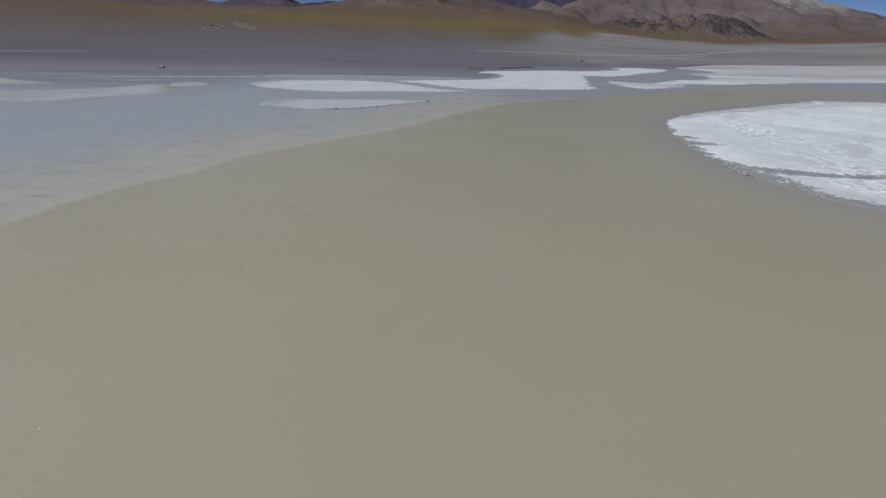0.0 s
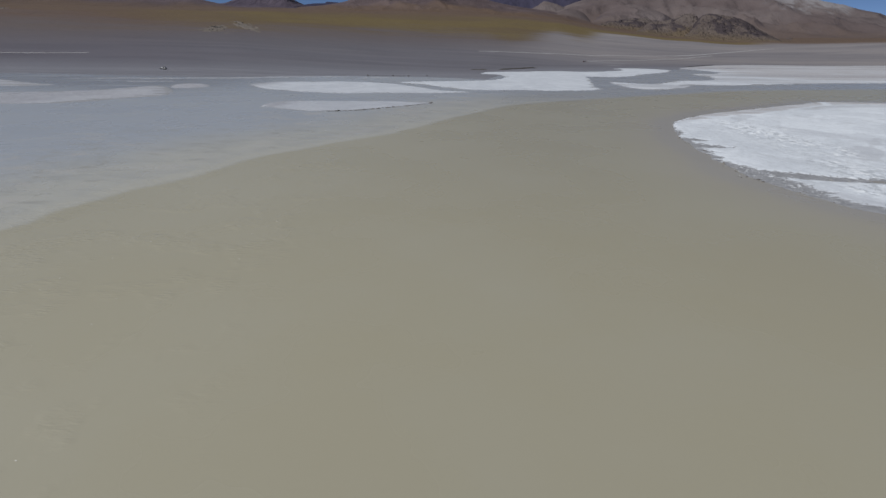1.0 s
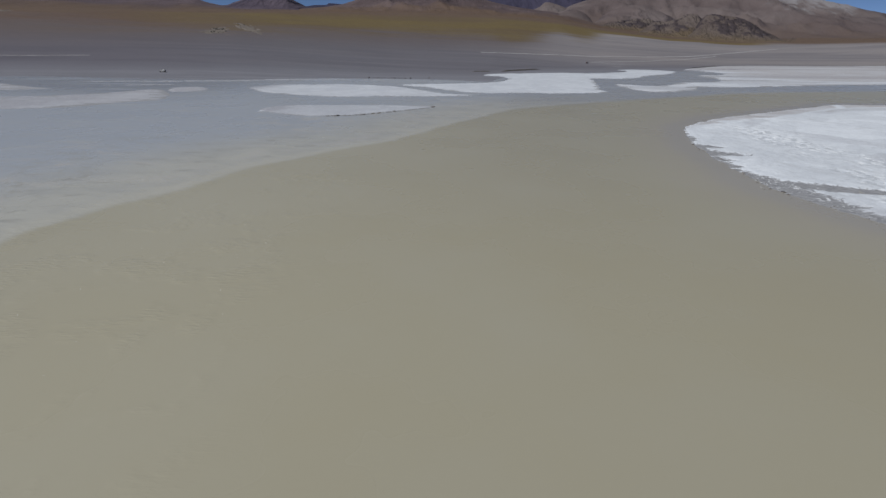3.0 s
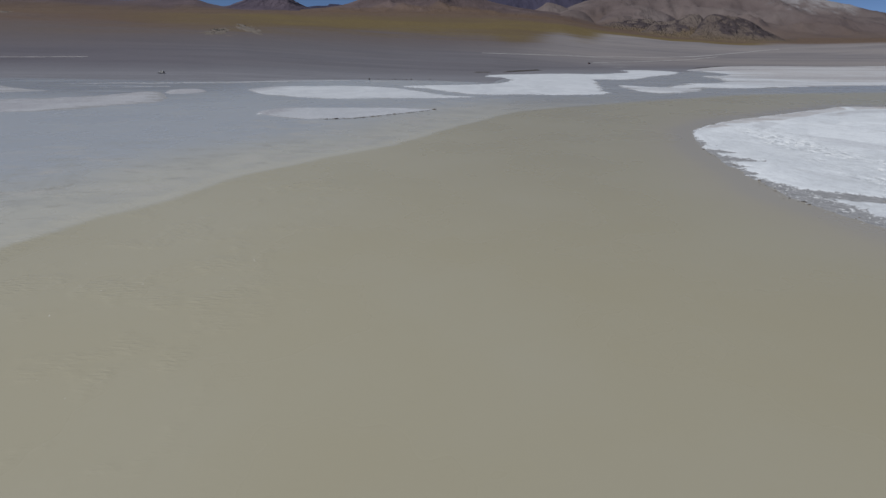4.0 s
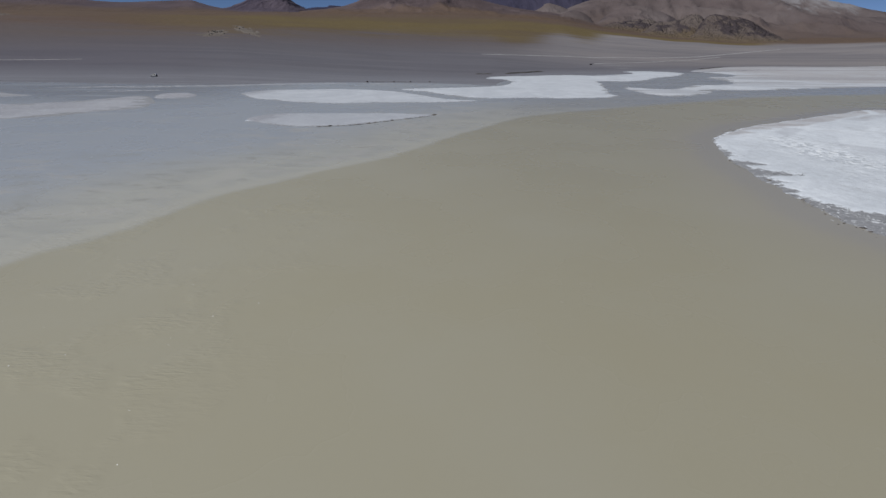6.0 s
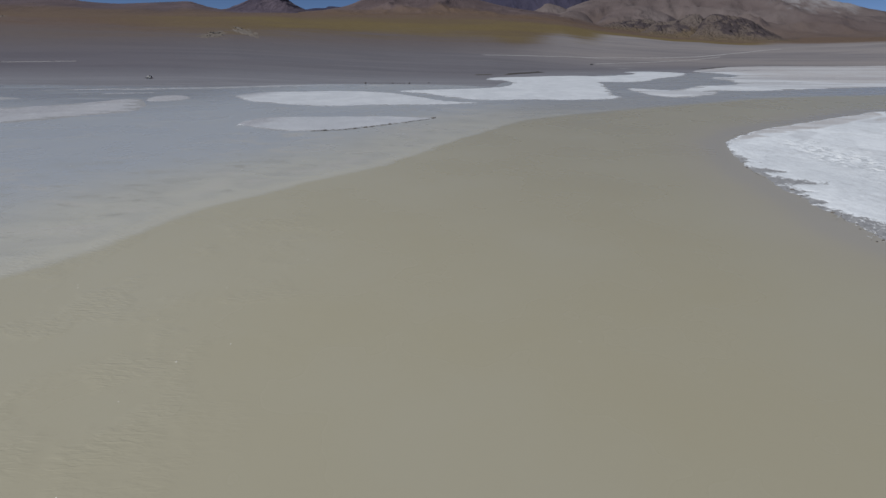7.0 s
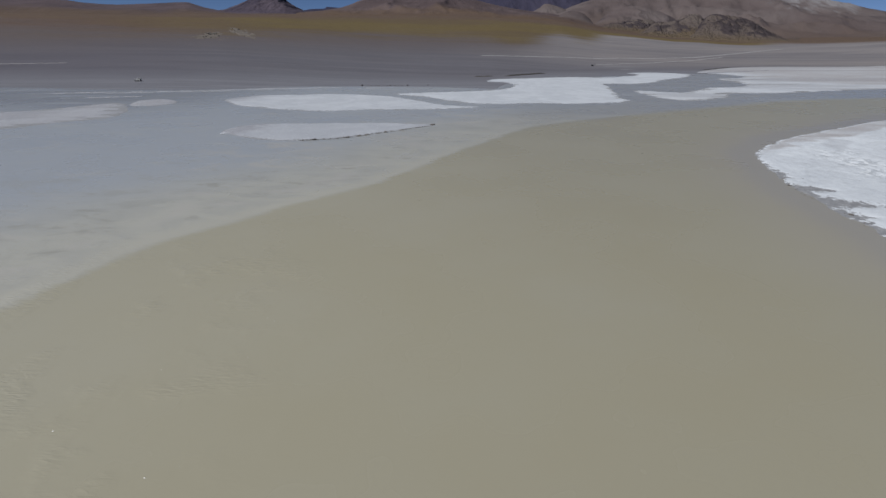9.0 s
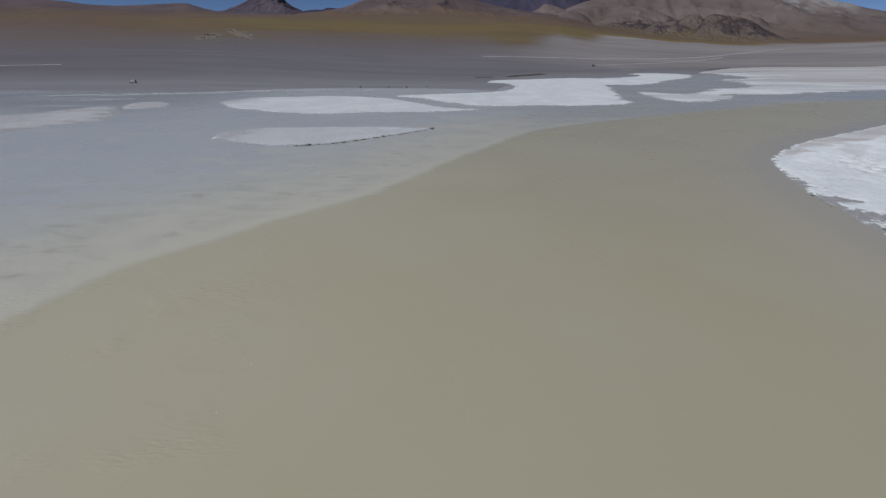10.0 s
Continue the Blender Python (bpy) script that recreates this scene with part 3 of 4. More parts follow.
salt_flat("large white salt crust with a ragged muddy edge", RIGHT_SALT, 0.4, 1.5, north=True, inlets=1.6, mud=1.0,
          channels=[([(57, 100), (62, 101.5), (66, 101), (70, 99), (75, 97), (79, 96), (85, 96.5)], 3.0), ([(57, 134.6), (62, 132.6), (66, 131.2), (69.5, 130.2)], 4.6),
                    ([(59.5, 143.8), (64, 142), (68.6, 140.3)], 3.2), ([(61.5, 152.6), (65, 150.9), (68.5, 149)], 1.5), ([(57, 124.6), (60.5, 124), (64, 123.4)], 1.2),
                    ([(65, 164), (68, 162.5), (70.5, 161.6)], 1.0), ([(58, 86), (63, 87), (67, 87.5)], 0.8)], rim=2.6, clods=[(0.60, 0.79, 90, 0.22, 0.9, False), (0.79, 0.97, 40, 0.28, 0.4, False), (0.62, 0.79, 250, 0.5, 1.4, True), (0.79, 0.97, 30, 0.4, 0.3, True)])
salt_flat("long pointed white salt island with a dark clodded edge",
          [(-80, 209), (-81, 219), (-76, 228), (-66, 230), (-50, 231), (-30, 232), (-12, 228), (-20, 217), (-30, 206), (-38, 198), (-47, 194), (-56, 193), (-65, 196), (-73, 203)],
          0.6, 0.8, dull=0.9, grey=0.26, rim=2.4, mud=0.45, grey_zone=(-66, -79), clods=[(0.43, 0.74, 190, 0.62, 0.3, False), (0.43, 0.80, 60, 0.6, 0.2, True)])
salt_flat("broad white salt island in shallow water",
          [(-130, 322), (-128, 340), (-118, 353), (-100, 357), (-84, 363), (-64, 360), (-42, 346), (-24, 321), (-8, 297), (7, 290), (-2, 282), (-20, 278), (-43, 276), (-61, 270), (-76, 274), (-96, 284), (-112, 296)],
          1.0, 1.2, dull=0.62, grey=0.04, rim=3.0, inlets=1.5, mud=0.2, grey_zone=(-108, -134))
salt_flat("wide white salt flat with deep grey bays",
          [(-41, 365), (-5, 381), (17, 395), (33, 415), (41, 451), (36, 488), (22, 500), (30, 536), (66, 556), (110, 578), (140, 570), (168, 592), (190, 618),
           (200, 645), (200, 680), (230, 696), (252, 680), (257, 635), (215, 562), (186, 530), (165, 492), (140, 470), (116, 470), (108, 425), (97, 375),
           (90, 343), (88, 319), (66, 308), (40, 307), (12, 305), (-4, 314), (-18, 340)], 1.3, 2.0, dull=0.45, rim=2.5, inlets=4.0, mud=0.15)
salt_flat("wide white salt flat streaked with grey",
          [(115, 393), (127, 390), (138, 380), (155, 393), (169, 414), (180, 426), (200, 432), (224, 457), (232, 490), (242, 545), (270, 560), (297, 604),
           (295, 660), (290, 695), (335, 770), (435, 890), (530, 940), (640, 940), (760, 985), (900, 1000), (760, 760), (520, 530), (400, 445), (300, 413),
           (229, 389), (192, 375), (168, 372), (159, 357), (146, 341), (129, 326), (118, 323), (112, 338), (112, 364)], 1.8, 2.5, tan=0.25, dull=0.4, rim=3.0, inlets=9.0, mud=0.15, tan_zone=(260, 420, 440, 500),
          channels=[([(205, 520), (245, 530), (300, 545)], 6), ([(190, 446), (230, 458), (285, 468)], 4), ([(250, 660), (330, 705), (420, 770)], 5)])
salt_flat("low greyish salt bank beside the shore",
          [(-143, 248), (-152, 272), (-168, 296), (-181, 306), (-188, 286), (-200, 264), (-230, 250), (-290, 240), (-290, 196), (-232, 194), (-182, 203), (-162, 210), (-151, 231)],
          1.6, 2.0, tan=0.2, dull=0.9, rim=4.0, grey=0.70, grey_zone=(-165, -205), inlets=9.0, mud=0.8,
          channels=[([(-232, 300), (-222, 275), (-217, 255), (-210, 230), (-206, 200)], 1.6), ([(-222, 305), (-209, 280), (-203, 255), (-197, 225), (-195, 200)], 1.2)])
salt_flat("small round greyish salt island",
          [(-172, 308), (-174, 322), (-164, 326), (-152, 314), (-147, 300), (-153, 291), (-163, 292)], 1.0, 1.2, tan=0.3, dull=0.8, rim=2.0, grey=0.9, mud=0.5)
salt_flat("thin pale salt strip beside the shore",
          [(-240, 302), (-250, 308), (-275, 322), (-330, 350), (-330, 310), (-285, 297), (-258, 290), (-246, 296)], 2.0, 3.0, tan=0.1, dull=0.6, rim=4.0, grey=0.85, inlets=14.0, mud=0.7)
salt_flat("thin white salt streak along the shore",
          [(-200, 378), (-185, 383), (-160, 394), (-125, 408), (-95, 414), (-125, 413), (-160, 400), (-192, 386)], 1.2, 1.2, dull=0.9, rim=1.4, grey=0.95, inlets=4.0)
for az, r, length, width, dull in ((-38.5, 400, 76, 5, 1.0), (-34.5, 382, 51, 4, 1.0), (-30.4, 381, 59, 4, 0.9), (-27.4, 371, 42, 3, 1.0), (-21.3, 380, 51, 4, 0.9), (-35.5, 349, 59, 4, 1.0), (-15.3, 379, 34, 3, 0.8), (-9.7, 365, 28, 4, 0.7)):
    mid = np.array([HUB[0] + r * math.sin(radians(az)), HUB[1] + r * math.cos(radians(az))])
    along = np.array([math.cos(radians(az * 0.55)), -math.sin(radians(az * 0.55))])
    away = np.array([-along[1], along[0]])
    salt_flat("faint grey salt streak in the shallows by the shore",
              [tuple(mid + along * u * length / 2 + away * v * width / 2) for u, v in ((-1, 0), (-0.6, 0.6), (0, 1), (0.6, 0.5), (1, 0), (0.5, -0.7), (0, -1), (-0.6, -0.4))],
              1.4, 1.4, dull=dull, tan=0.4, rim=1.6, grey=0.5)
salt_flat("small grey salt patch by the pointed island",
          [(-79.8, 205.2), (-79, 207), (-77.6, 207.2), (-76.8, 205.8), (-78, 204.6)], 0.5, 0.6, dull=0.4, rim=0.8)


# ---- mountains ----
def mountain(name, label, material, crest, front, back, rough, seed, cells=(220, 90), sharp=0.5, rocky=0.3, wave=260, stretch=1.8, dark=()):
    """A range along a crest of (azimuth, elevation, distance); front and back: how far its slopes reach."""
    crest = np.array(crest, float)
    az = np.linspace(crest[0, 0], crest[-1, 0], cells[0])
    t = np.linspace(-1, 1, cells[1])
    a, tt = np.meshgrid(az, t)
    rc = np.interp(a, crest[:, 0], crest[:, 2])
    r = np.minimum(rc + np.where(tt < 0, tt * front, tt * back), 4900)
    x, y = HUB[0] + r * np.sin(np.radians(a)), HUB[1] + r * np.cos(np.radians(a))
    smoothed = spline(crest[:, :2], steps=10)
    top = 26 + rc * np.tan(np.radians(np.interp(a, smoothed[:, 0], smoothed[:, 1])))
    base = land(x, y)[0]
    fall = 1 - np.abs(tt)
    up = fall ** (1 + sharp)
    wear = ridges(x / wave + 0.4 * fbm(x / 300, y / 300, seed + 2), y / (wave * stretch), seed, 6)
    lift = np.maximum(top - base, 0)
    bend = smooth(0, 0.35, fall)
    z = base - 6 * (1 - smooth(0.0, 0.06, fall)) + lift * (up + rough * (wear - 0.55) * bend * (1 - 0.75 * smooth(0.75, 1.0, fall)))
    slope = np.abs(np.gradient(z, axis=1)) / (np.abs(np.gradient(x, axis=1)) + 1)
    patch = sum((level * np.exp(-((a - at) / width) ** 2) * smooth(0.15, 0.4, fall) * smooth(0.40, 0.62, wear) for at, width, level in dark), 0 * z)
    ob = sheet(name, x, y, z, material, {"rock": rocky * smooth(0.2, 0.9, slope) + rocky * smooth(0.45, 0.7, wear) * fall + patch, "level": fall, "up": up * smooth(26.5, 30, a) * smooth(38, 35, a)})
    return tagged(ob, label, "mountain")


mountain("mountain", "low brown ridge with a smooth crest", MOUNT_BROWN,
         [(-75, 2.5, 3600), (-58, 3.5, 3600), (-46, 4.05, 3600), (-40.8, 4.08, 3600), (-38.6, 4.20, 3600), (-36.5, 4.14, 3600), (-35.1, 3.98, 3600),
          (-33, 3.93, 3600), (-30.8, 4.07, 3600), (-28.5, 4.25, 3600), (-27, 4.35, 3600), (-26.3, 4.18, 3600), (-25.4, 3.92, 3600), (-24.4, 3.70, 3600),
          (-22.6, 3.4, 3650), (-18, 3.2, 3700)], 900, 700, 0.14, 11)
mountain("volcano", "dark conical volcano with gullied flanks", MOUNT_DARK,
         [(-26.5, 3.1, 4250), (-24.4, 3.70, 4250), (-23.6, 3.87, 4250), (-22.5, 4.30, 4250), (-21.5, 4.72, 4250), (-20.5, 5.15, 4250), (-19.2, 5.33, 4250), (-18.2, 5.11, 4250),
          (-17.7, 4.72, 4250), (-16.9, 4.22, 4250), (-15.5, 3.62, 4250), (-13.5, 3.0, 4250)], 700, 500, 0.22, 23, sharp=0.2, rocky=0.6, wave=90, stretch=5)
# its purple comes from the haze held in the far slope colour
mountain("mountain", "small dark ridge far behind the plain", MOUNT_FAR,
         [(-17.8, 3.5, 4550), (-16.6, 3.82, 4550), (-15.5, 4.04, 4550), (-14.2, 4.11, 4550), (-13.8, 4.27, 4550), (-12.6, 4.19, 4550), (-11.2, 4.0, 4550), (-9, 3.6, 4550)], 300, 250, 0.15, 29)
mountain("mountain", "broad brown mountain with bare rounded slopes", MOUNT_RED,
         [(-17, 3.2, 3900), (-15.5, 3.62, 3900), (-12.6, 4.19, 3900), (-11.3, 4.57, 3900), (-10.3, 4.95, 3900), (-7.9, 5.39, 3900), (-4.4, 5.62, 3900), (-0.8, 5.41, 3900),
          (2.1, 4.88, 3900), (5.1, 4.22, 3900), (7.8, 3.85, 3900), (10.1, 3.5, 3900), (13.8, 2.6, 3900), (17.8, 1.7, 3900), (21.8, 0.97, 3900)], 1300, 700, 0.26, 37)
# haze and shade of distance painted as navy-purple slopes
mountain("mountain", "distant mountain with purple haze and shade in its colour", MOUNT_FAR,
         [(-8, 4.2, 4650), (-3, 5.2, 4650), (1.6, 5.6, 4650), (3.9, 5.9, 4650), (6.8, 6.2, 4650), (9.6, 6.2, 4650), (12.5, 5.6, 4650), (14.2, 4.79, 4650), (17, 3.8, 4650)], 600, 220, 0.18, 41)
mountain("mountain", "pale ash-coloured mountain with grey scree", MOUNT_PALE,
         [(8.5, 2.8, 4300), (10.9, 4.0, 4300), (12, 4.43, 4300), (13.1, 4.82, 4300), (15.2, 5.27, 4300), (18.9, 5.7, 4300), (23.8, 5.75, 4300), (27.6, 5.4, 4300), (30.6, 5.0, 4300),
          (32.4, 4.5, 4300), (34.1, 4.02, 4300), (35.7, 3.51, 4300), (37.6, 3.01, 4300), (39.5, 2.6, 4300), (49.8, 2.15, 4300), (61.8, 1.71, 4300)], 1300, 500, 0.34, 53)
mountain("hill", "small pale pointed hill before a dark mountain", MOUNT_PALE,
         [(6.5, 3.4, 4150), (7.5, 3.8, 4150), (8.3, 4.18, 4150), (8.9, 4.57, 4150), (10, 4.36, 4150), (10.9, 4.03, 4150), (11.8, 3.6, 4150), (12.8, 3.0, 4150)], 420, 250, 0.2, 57, sharp=0.1)
mountain("hill", "rounded ash-grey hill with a dark rim", MOUNT_PALE,
         [(9.4, 2.9, 3450), (10.2, 3.4, 3450), (11.2, 3.78, 3450), (12.1, 3.8, 3450), (12.9, 3.5, 3450), (13.6, 2.95, 3450), (14.2, 2.3, 3450)], 420, 260, 0.2, 59, sharp=0.0, rocky=0.5)
mountain("hill", "rounded ash-grey hill above dark lava", MOUNT_PALE,
         [(14, 2.6, 3500), (15.2, 3.5, 3500), (16.6, 4.1, 3500), (18.2, 4.2, 3500), (19.6, 3.75, 3500), (21, 3.2, 3500), (22.5, 2.4, 3500)], 560, 300, 0.3, 63, sharp=0.0, rocky=0.4)
mountain("hill", "low dark lava flow among brown slopes", ROCKY,
         [(13.4, 1.7, 3100), (14.5, 2.2, 3100), (15.8, 2.72, 3100), (16.9, 2.78, 3100), (17.7, 2.92, 3100), (19.3, 2.89, 3100), (20.1, 2.5, 3100), (21, 1.8, 3100)],
         300, 260, 0.30, 71, cells=(240, 120), sharp=0.1, rocky=0.5, wave=45, dark=((17.6, 1.3, 0.7),))
mountain("hill", "craggy brown hill above an ochre foot", ROCKY,
         [(18.4, 1.5, 2950), (19.2, 2.2, 2950), (19.9, 2.66, 2950), (20.9, 2.66, 2950), (21.8, 2.85, 2950), (22.5, 3.2, 2950), (23.4, 3.3, 2950), (24.2, 2.8, 2950), (25.2, 1.6, 2950)],
         330, 300, 0.30, 67, cells=(280, 140), sharp=0.15, rocky=0.4, wave=55, dark=((20.3, 0.7, 0.5), (22.4, 0.4, 0.6)))
mountain("hill", "dark rocky hill with slanting strata above an ochre foot", ROCKY,
         [(23.2, 1.5, 2850), (23.9, 2.5, 2850), (24.5, 3.15, 2850), (25.5, 3.18, 2850), (26.6, 3.05, 2850), (28.1, 2.58, 2850), (29.1, 2.03, 2850), (30.4, 1.35, 2850), (31.6, 0.72, 2850), (32.2, 0.4, 2850)],
         340, 300, 0.26, 61, cells=(280, 140), sharp=0.1, rocky=0.45, wave=45, dark=((26.8, 1.5, 0.6), (29, 0.8, 0.4)))


# ---- tracks on the plain ----
def dirt_track(label, points, width):
    """A worn pale track laid on the plain."""
    line = spline(points, steps=40)
    way = np.gradient(line, axis=0)
    way /= np.hypot(way[:, 0], way[:, 1])[:, None]
    side = np.stack([way[:, 1], -way[:, 0]], 1)
    across = np.array([-0.5, -0.3, 0.0, 0.3, 0.5])
    wobble = 1 + 0.35 * fbm(np.arange(len(line)) / 9.0, 0 * line[:, 0], 77, 3)
    xs = line[:, :1] + side[:, :1] * across * width * wobble[:, None]
    ys = line[:, 1:] + side[:, 1:] * across * width * wobble[:, None]
    zs = land(xs, ys)[0] + np.array([0.02, 0.25, 0.20, 0.25, 0.02]) + 0.10
    tagged(sheet("dirt_track", xs, ys, zs, TRACK), label, "dirt track", kind="structure")


dirt_track("pale dirt track across the grey plain",
           [(40, 1044), (74, 1052), (196, 1126), (338, 1215), (452, 1270), (604, 1401), (752, 1574), (848, 1682), (978, 1797), (1094, 1873)], 10)
dirt_track("faint pale dirt track joining another", [(240, 985), (305, 1031), (393, 1100), (517, 1232), (600, 1340), (687, 1448)], 5)
dirt_track("straight pale dirt track below the slope", [(-620, 588), (-508, 608), (-476, 616), (-444, 624)], 2.0)


# ---- vehicles ----
def four_by_four(label, paint, upper, x, y, heading, size=1.0):
    """A boxy off-road car, its nose towards +x before it is turned."""
    z = float(land(x, y)[0])
    car = tagged(new("off_road_car"), label, "car")
    car.matrix_basis = pose(x, y, z + 0.02, 0, 0, heading) @ Matrix.Diagonal((size, size, size, 1))
    bm = bmesh.new()
    box(bm, -2.40, 2.40, -0.92, 0.92, 0.48, 1.08, 0.09)
    box(bm, 0.95, 2.36, -0.86, 0.86, 1.00, 1.20, 0.07)
    part("body", bm, paint, car)
    bm = bmesh.new()
    box(bm, -2.32, 0.95, -0.84, 0.84, 1.04, 1.86, 0.06)
    for v in bm.verts:
        if v.co.z > 1.5:
            v.co.x = -2.25 + (v.co.x + 2.32) * 0.86
            v.co.y *= 0.90
    part("cabin", bm, upper, car)
    bm = bmesh.new()
    box(bm, -2.25, 0.56, -0.76, 0.76, 1.862, 1.90, 0.015)
    roof = part("roof", bm, PAINT_WHITE, car, "white roof")
    bm = bmesh.new()
    for rail in (-0.6, 0.6):
        box(bm, -2.0, 0.2, rail - 0.03, rail + 0.03, 1.98, 2.03)
    for bar in (-1.9, -1.3, -0.7, -0.1):
        box(bm, bar - 0.03, bar + 0.03, -0.6, 0.6, 1.94, 1.978)
        for rail in (-0.6, 0.6):
            box(bm, bar - 0.025, bar + 0.025, rail - 0.025, rail + 0.025, 1.895, 1.985)
    part("roof_rack", bm, PAINT_DARK, roof, "black steel roof rack")
    for side in (-1, 1):
        for x0, x1 in ((-2.0, -1.3), (-1.2, -0.45), (-0.35, 0.45)):
            bm = bmesh.new()
            y0, y1 = sorted((side * 0.79, side * 0.845))
            box(bm, x0, x1, y0, y1, 1.28, 1.68, 0.015)
            part("side_window", bm, GLASS, car, "dark tinted window")
    bm = bmesh.new()
    box(bm, -0.02, 0.02, -0.70, 0.70, -0.26, 0.26, 0.01)
    glass = part("windscreen", bm, GLASS, car, "dark windscreen")
    glass.matrix_basis = pose(0.735, 0, 1.48, 0, -26, 0)
    bm = bmesh.new()
    box(bm, -2.36, -2.29, -0.62, 0.62, 1.26, 1.68, 0.01)
    part("rear_window", bm, GLASS, car, "dark rear window")
    for name, x0, x1 in (("bumper", 2.36, 2.52), ("bumper", -2.52, -2.36)):
        bm = bmesh.new()
        box(bm, x0, x1, -0.88, 0.88, 0.46, 0.68, 0.04)
        part(name, bm, PAINT_DARK, car, "black bumper")
    for side in (-0.66, 0.66):
        bm = bmesh.new()
        box(bm, 2.38, 2.43, side - 0.14, side + 0.14, 0.82, 0.98, 0.02)
        part("headlight", bm, LAMP, car, "clear headlight")
        bm = bmesh.new()
        box(bm, -2.43, -2.38, side - 0.09, side + 0.09, 0.80, 1.02, 0.02)
        part("tail_light", bm, LAMP_RED, car, "red tail light")
    for wx in (-1.45, 1.45):
        for wy in (-0.84, 0.84):
            wheel = new("wheel")
            wheel.parent = car
            wheel.matrix_basis = pose(wx, wy, 0.39, 90, 0, 0)
            bm = bmesh.new()
            bmesh.ops.create_cone(bm, cap_ends=True, segments=20, radius1=0.39, radius2=0.39, depth=0.26)
            bmesh.ops.bevel(bm, geom=[e for e in bm.edges if abs(e.verts[0].co.z - e.verts[1].co.z) < 0.01], offset=0.04, segments=2, affect="EDGES")
            part("tyre", bm, RUBBER, wheel, "black tyre")
            bm = bmesh.new()
            bmesh.ops.create_cone(bm, cap_ends=True, segments=16, radius1=0.22, radius2=0.22, depth=0.275)
            part("rim", bm, STEEL, wheel, "steel rim")
    return car


four_by_four("dusty grey off-road car with a white cabin parked on bare ground", PAINT_GREY, PAINT_WHITE, -260, 455, 172, 1.12)
four_by_four("dark off-road car with a white roof on the plain", PAINT_DARK, PAINT_DARK, 225, 942, 28)


# ---- stones, banks and outcrops ----
BOULDERS = [shared("boulder", lump((1.0, 0.9, 0.9), 70 + k), ROCK) for k in range(5)]


def boulder(label, x, y, size, k, group):
    ob = new("boulder", BOULDERS[k % 5])
    ob.matrix_basis = pose(x, y, float(max(land(x, y)[0], 0)) - 0.05 * size, 0, 0, 67 * k) @ Matrix.Diagonal((size, size, size * 1.1, 1))
    return tagged(ob, label, "boulder", group)


for k, (s, size) in enumerate(((0.0, 1.8), (0.12, 0.8), (0.2, 1.0), (0.29, 0.8), (0.37, 0.9), (0.46, 0.8), (0.55, 1.0), (0.62, 1.4), (0.72, 1.0), (0.8, 0.9), (0.88, 1.2), (1.0, 1.5))):
    boulder("dark boulder standing on the lake shore", -76 + 34.5 * s, 438 + (k % 3) * 0.8, size, k, "boulders in a row by the shore")
boulder("dark boulder lying alone on the lake shore", -26.3, 447, 1.2, 3, "boulders in a row by the shore")


def earth_bank(label, a, b, width, height, seed):
    """A low dark bank of broken earth between two points."""
    a, b = np.array(a, float), np.array(b, float)
    u, v = np.meshgrid(np.linspace(0, 1, 90), np.linspace(-1, 1, 15))
    side = np.array([-(b - a)[1], (b - a)[0]]) / np.hypot(*(b - a))
    off = width * (v + 0.5 * fbm(u * 7, 0 * u, seed))
    xs, ys = a[0] + (b - a)[0] * u + side[0] * off, a[1] + (b - a)[1] * u + side[1] * off
    form = np.clip(np.minimum(u, 1 - u) * 8, 0, 1) * (1 - v ** 2) * (0.55 + 0.6 * ridges(u * 14, v * 2, seed))
    tagged(sheet("earth_bank", xs, ys, land(xs, ys)[0] - 0.05 + height * form, ROCK), label, "earth bank")


earth_bank("low dark bank of broken earth behind the salt", (46, 598), (100, 668), 3.5, 1.5, 81)
# eroded bank whose dark colour stands in for its shadow line
earth_bank("low eroded bank coloured dark for its shadow line along the salt flat", (336, 782), (434, 898), 2.5, 1.0, 85)
earth_bank("small dark hump of earth on the plain", (14, 588), (34, 596), 3, 1.0, 83)


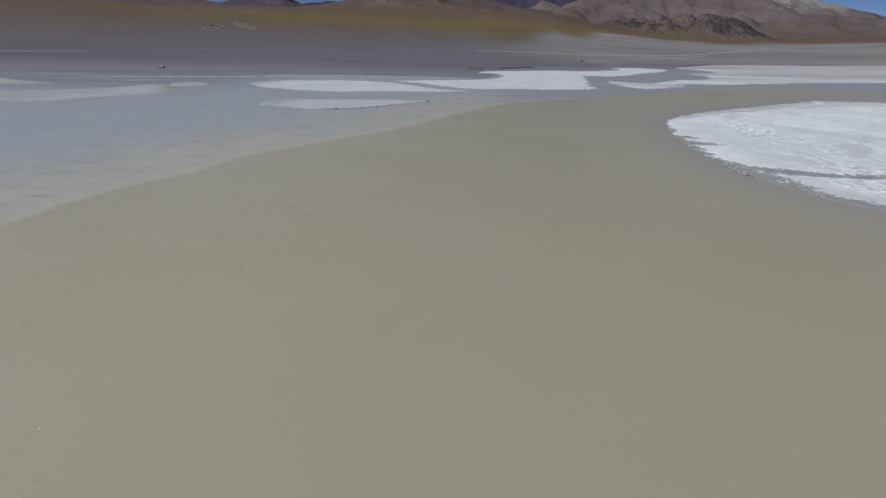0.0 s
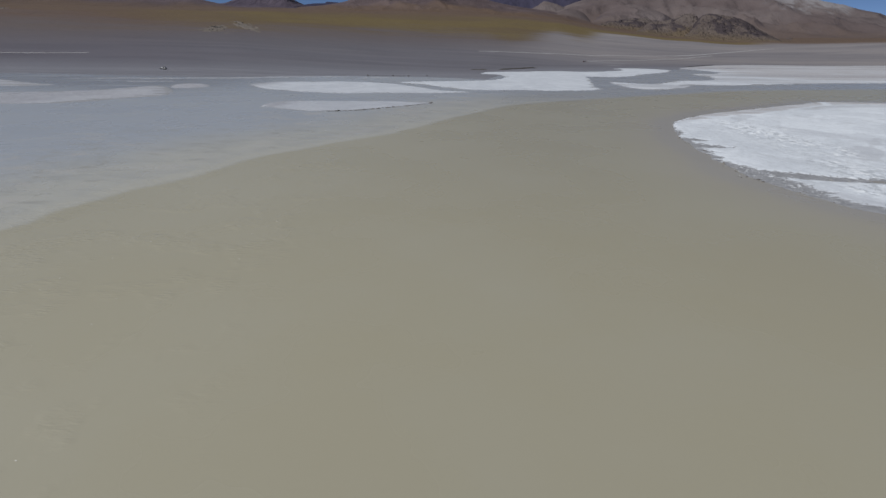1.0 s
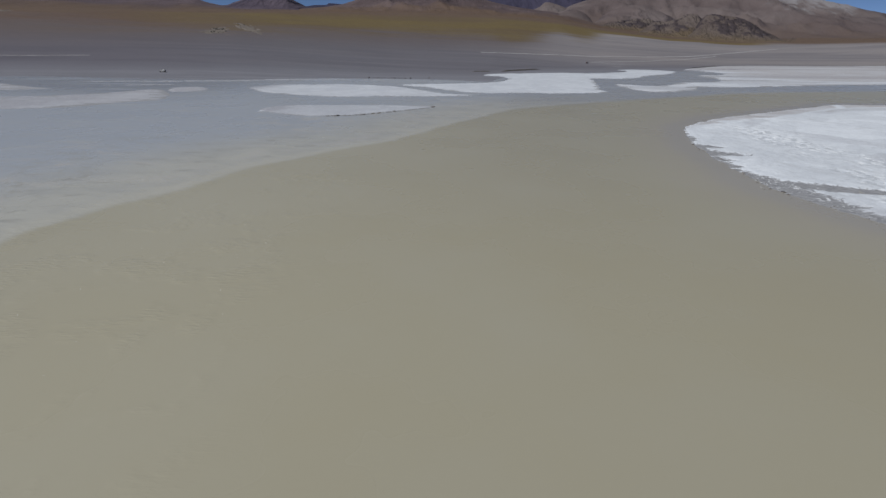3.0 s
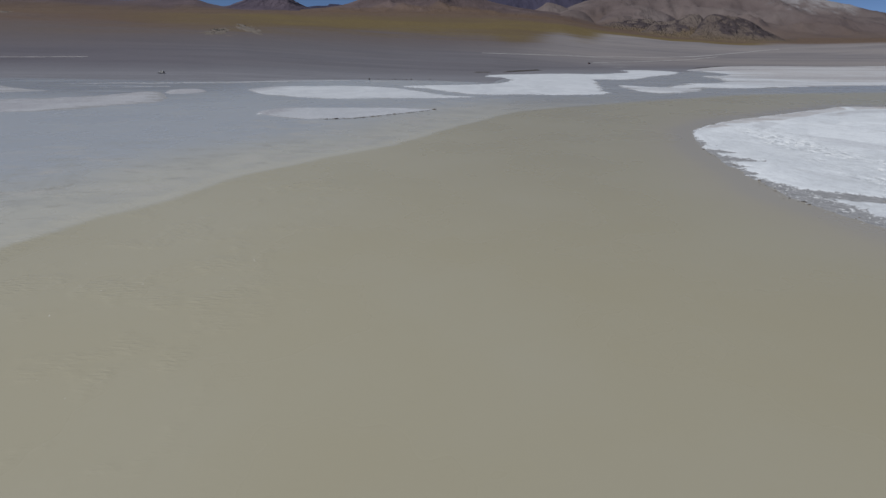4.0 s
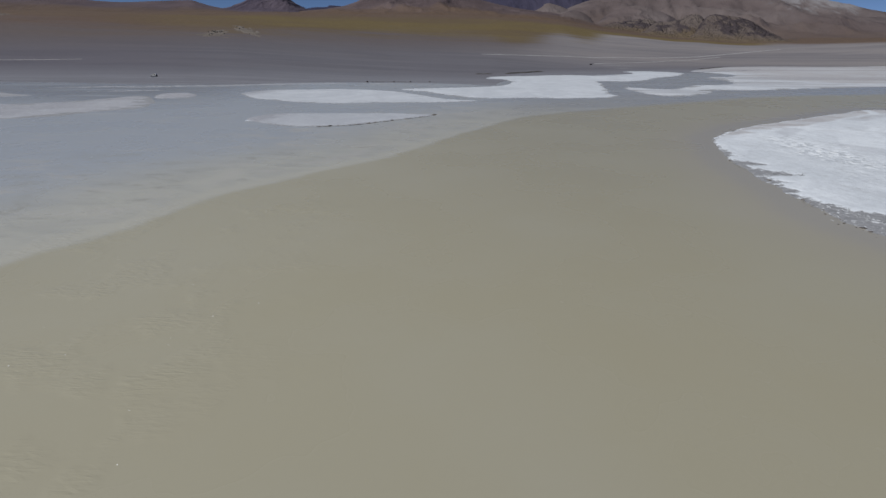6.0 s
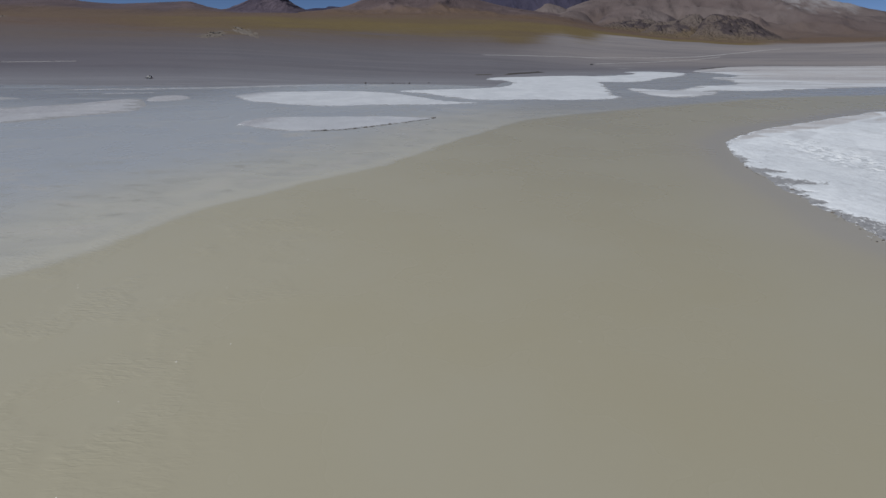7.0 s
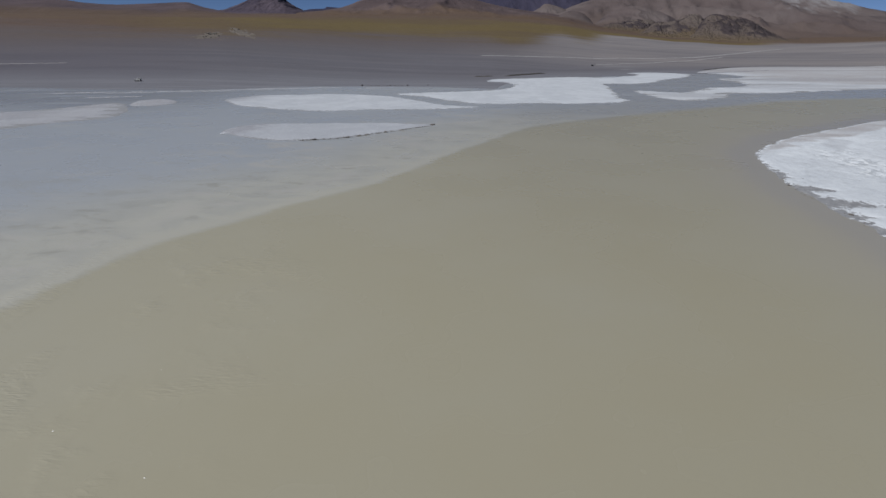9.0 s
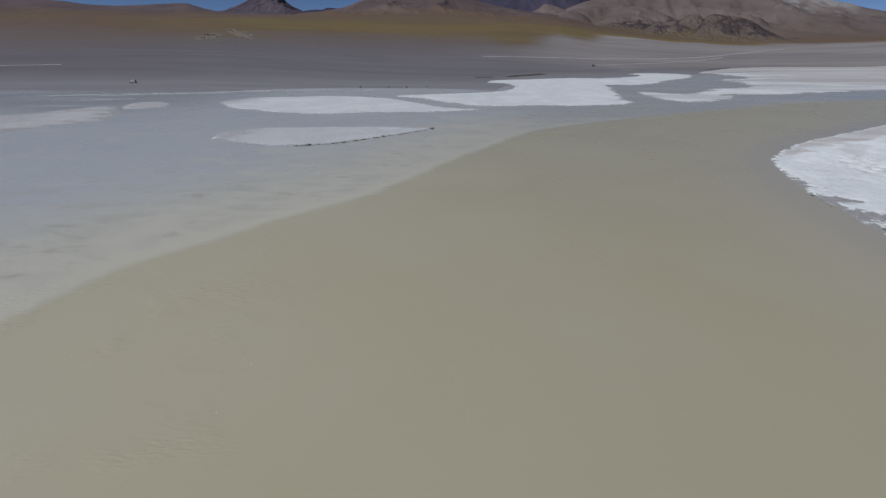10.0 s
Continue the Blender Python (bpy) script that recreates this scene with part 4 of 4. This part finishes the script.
def outcrop(label, x, y, wide, deep, turn, seed, stones):
    """A pale eroded patch of slope with dark stones on it."""
    u, v = np.meshgrid(np.linspace(-1, 1, 60), np.linspace(-1, 1, 60))
    c, n = math.cos(radians(turn)), math.sin(radians(turn))
    xs, ys = x + u * wide * c - v * deep * n, y + u * wide * n + v * deep * c
    far = np.hypot(u, v) + 0.75 * fbm(u * 2.5, v * 3.5, seed, 5, 0.65)
    form = smooth(0.95, 0.35, far)
    z = land(xs, ys)[0] - 1.0 + form * (1.1 + 1.8 * ridges(u * 2.2, v * 2.2, seed, 4))
    whole = tagged(new("rock_outcrop"), label, "rock outcrop")
    whole.location = (x, y, float(land(x, y)[0]))
    ob = sheet("eroded_slope", xs - x, ys - y, z - whole.location.z, PALE_EARTH, keep=form > 0.12)
    ob.parent = whole
    tagged(ob, "pale eroded earth")
    rnd = random.Random(seed)
    for k in range(stones):
        i, j = rnd.randrange(16, 44), rnd.randrange(18, 42)
        ob = new("boulder", BOULDERS[k % 5])
        ob.parent = whole
        m = rnd.uniform(2.5, 6.5)
        ob.matrix_basis = pose(xs[i, j] - x, ys[i, j] - y, z[i, j] - whole.location.z - 0.5, 0, 0, 51 * k) @ Matrix.Diagonal((m, m * 0.8, m * 0.7, 1))


outcrop("pale eroded outcrop strewn with dark boulders on the slope", -590, 1290, 46, 200, 25, 91, 22)
outcrop("small pale outcrop with dark boulders high on the slope", -1530, 1775, 32, 70, 40, 97, 5)
outcrop("pale eroded gully with a few dark boulders", -590, 1470, 30, 330, 28, 95, 6)


# ---- flecks on the water ----
def flecks():
    rnd = random.Random(5)
    bm = bmesh.new()
    for _ in range(40):
        x, y = rnd.uniform(-48, -20), rnd.uniform(22, 92)
        a = rnd.uniform(0.03, 0.08)
        ring = [bm.verts.new((x + a * rnd.uniform(0.5, 1.2) * math.cos(k), y + a * rnd.uniform(0.5, 1.2) * math.sin(k), 0.004)) for k in np.arange(6) * math.pi / 3]
        top = bm.verts.new((x, y, 0.03))
        for k in range(6):
            bm.faces.new((ring[k], ring[(k + 1) % 6], top))
    ob = put("foam_flecks", bm, FOAM)
    tagged(ob, "small white flecks of foam on the water", "foam", kind="stuff")


flecks()

clod = tagged(new("mud_clod", shared("mud_clod", lump((1.5, 0.8, 0.5), 9), ROCK)), "dark clod of mud lying off the salt edge", "mud clod")
clod.matrix_basis = pose(58.2, 96.3, -0.04, 0, 0, -20) @ Matrix.Diagonal((0.8, 0.7, 0.55, 1))
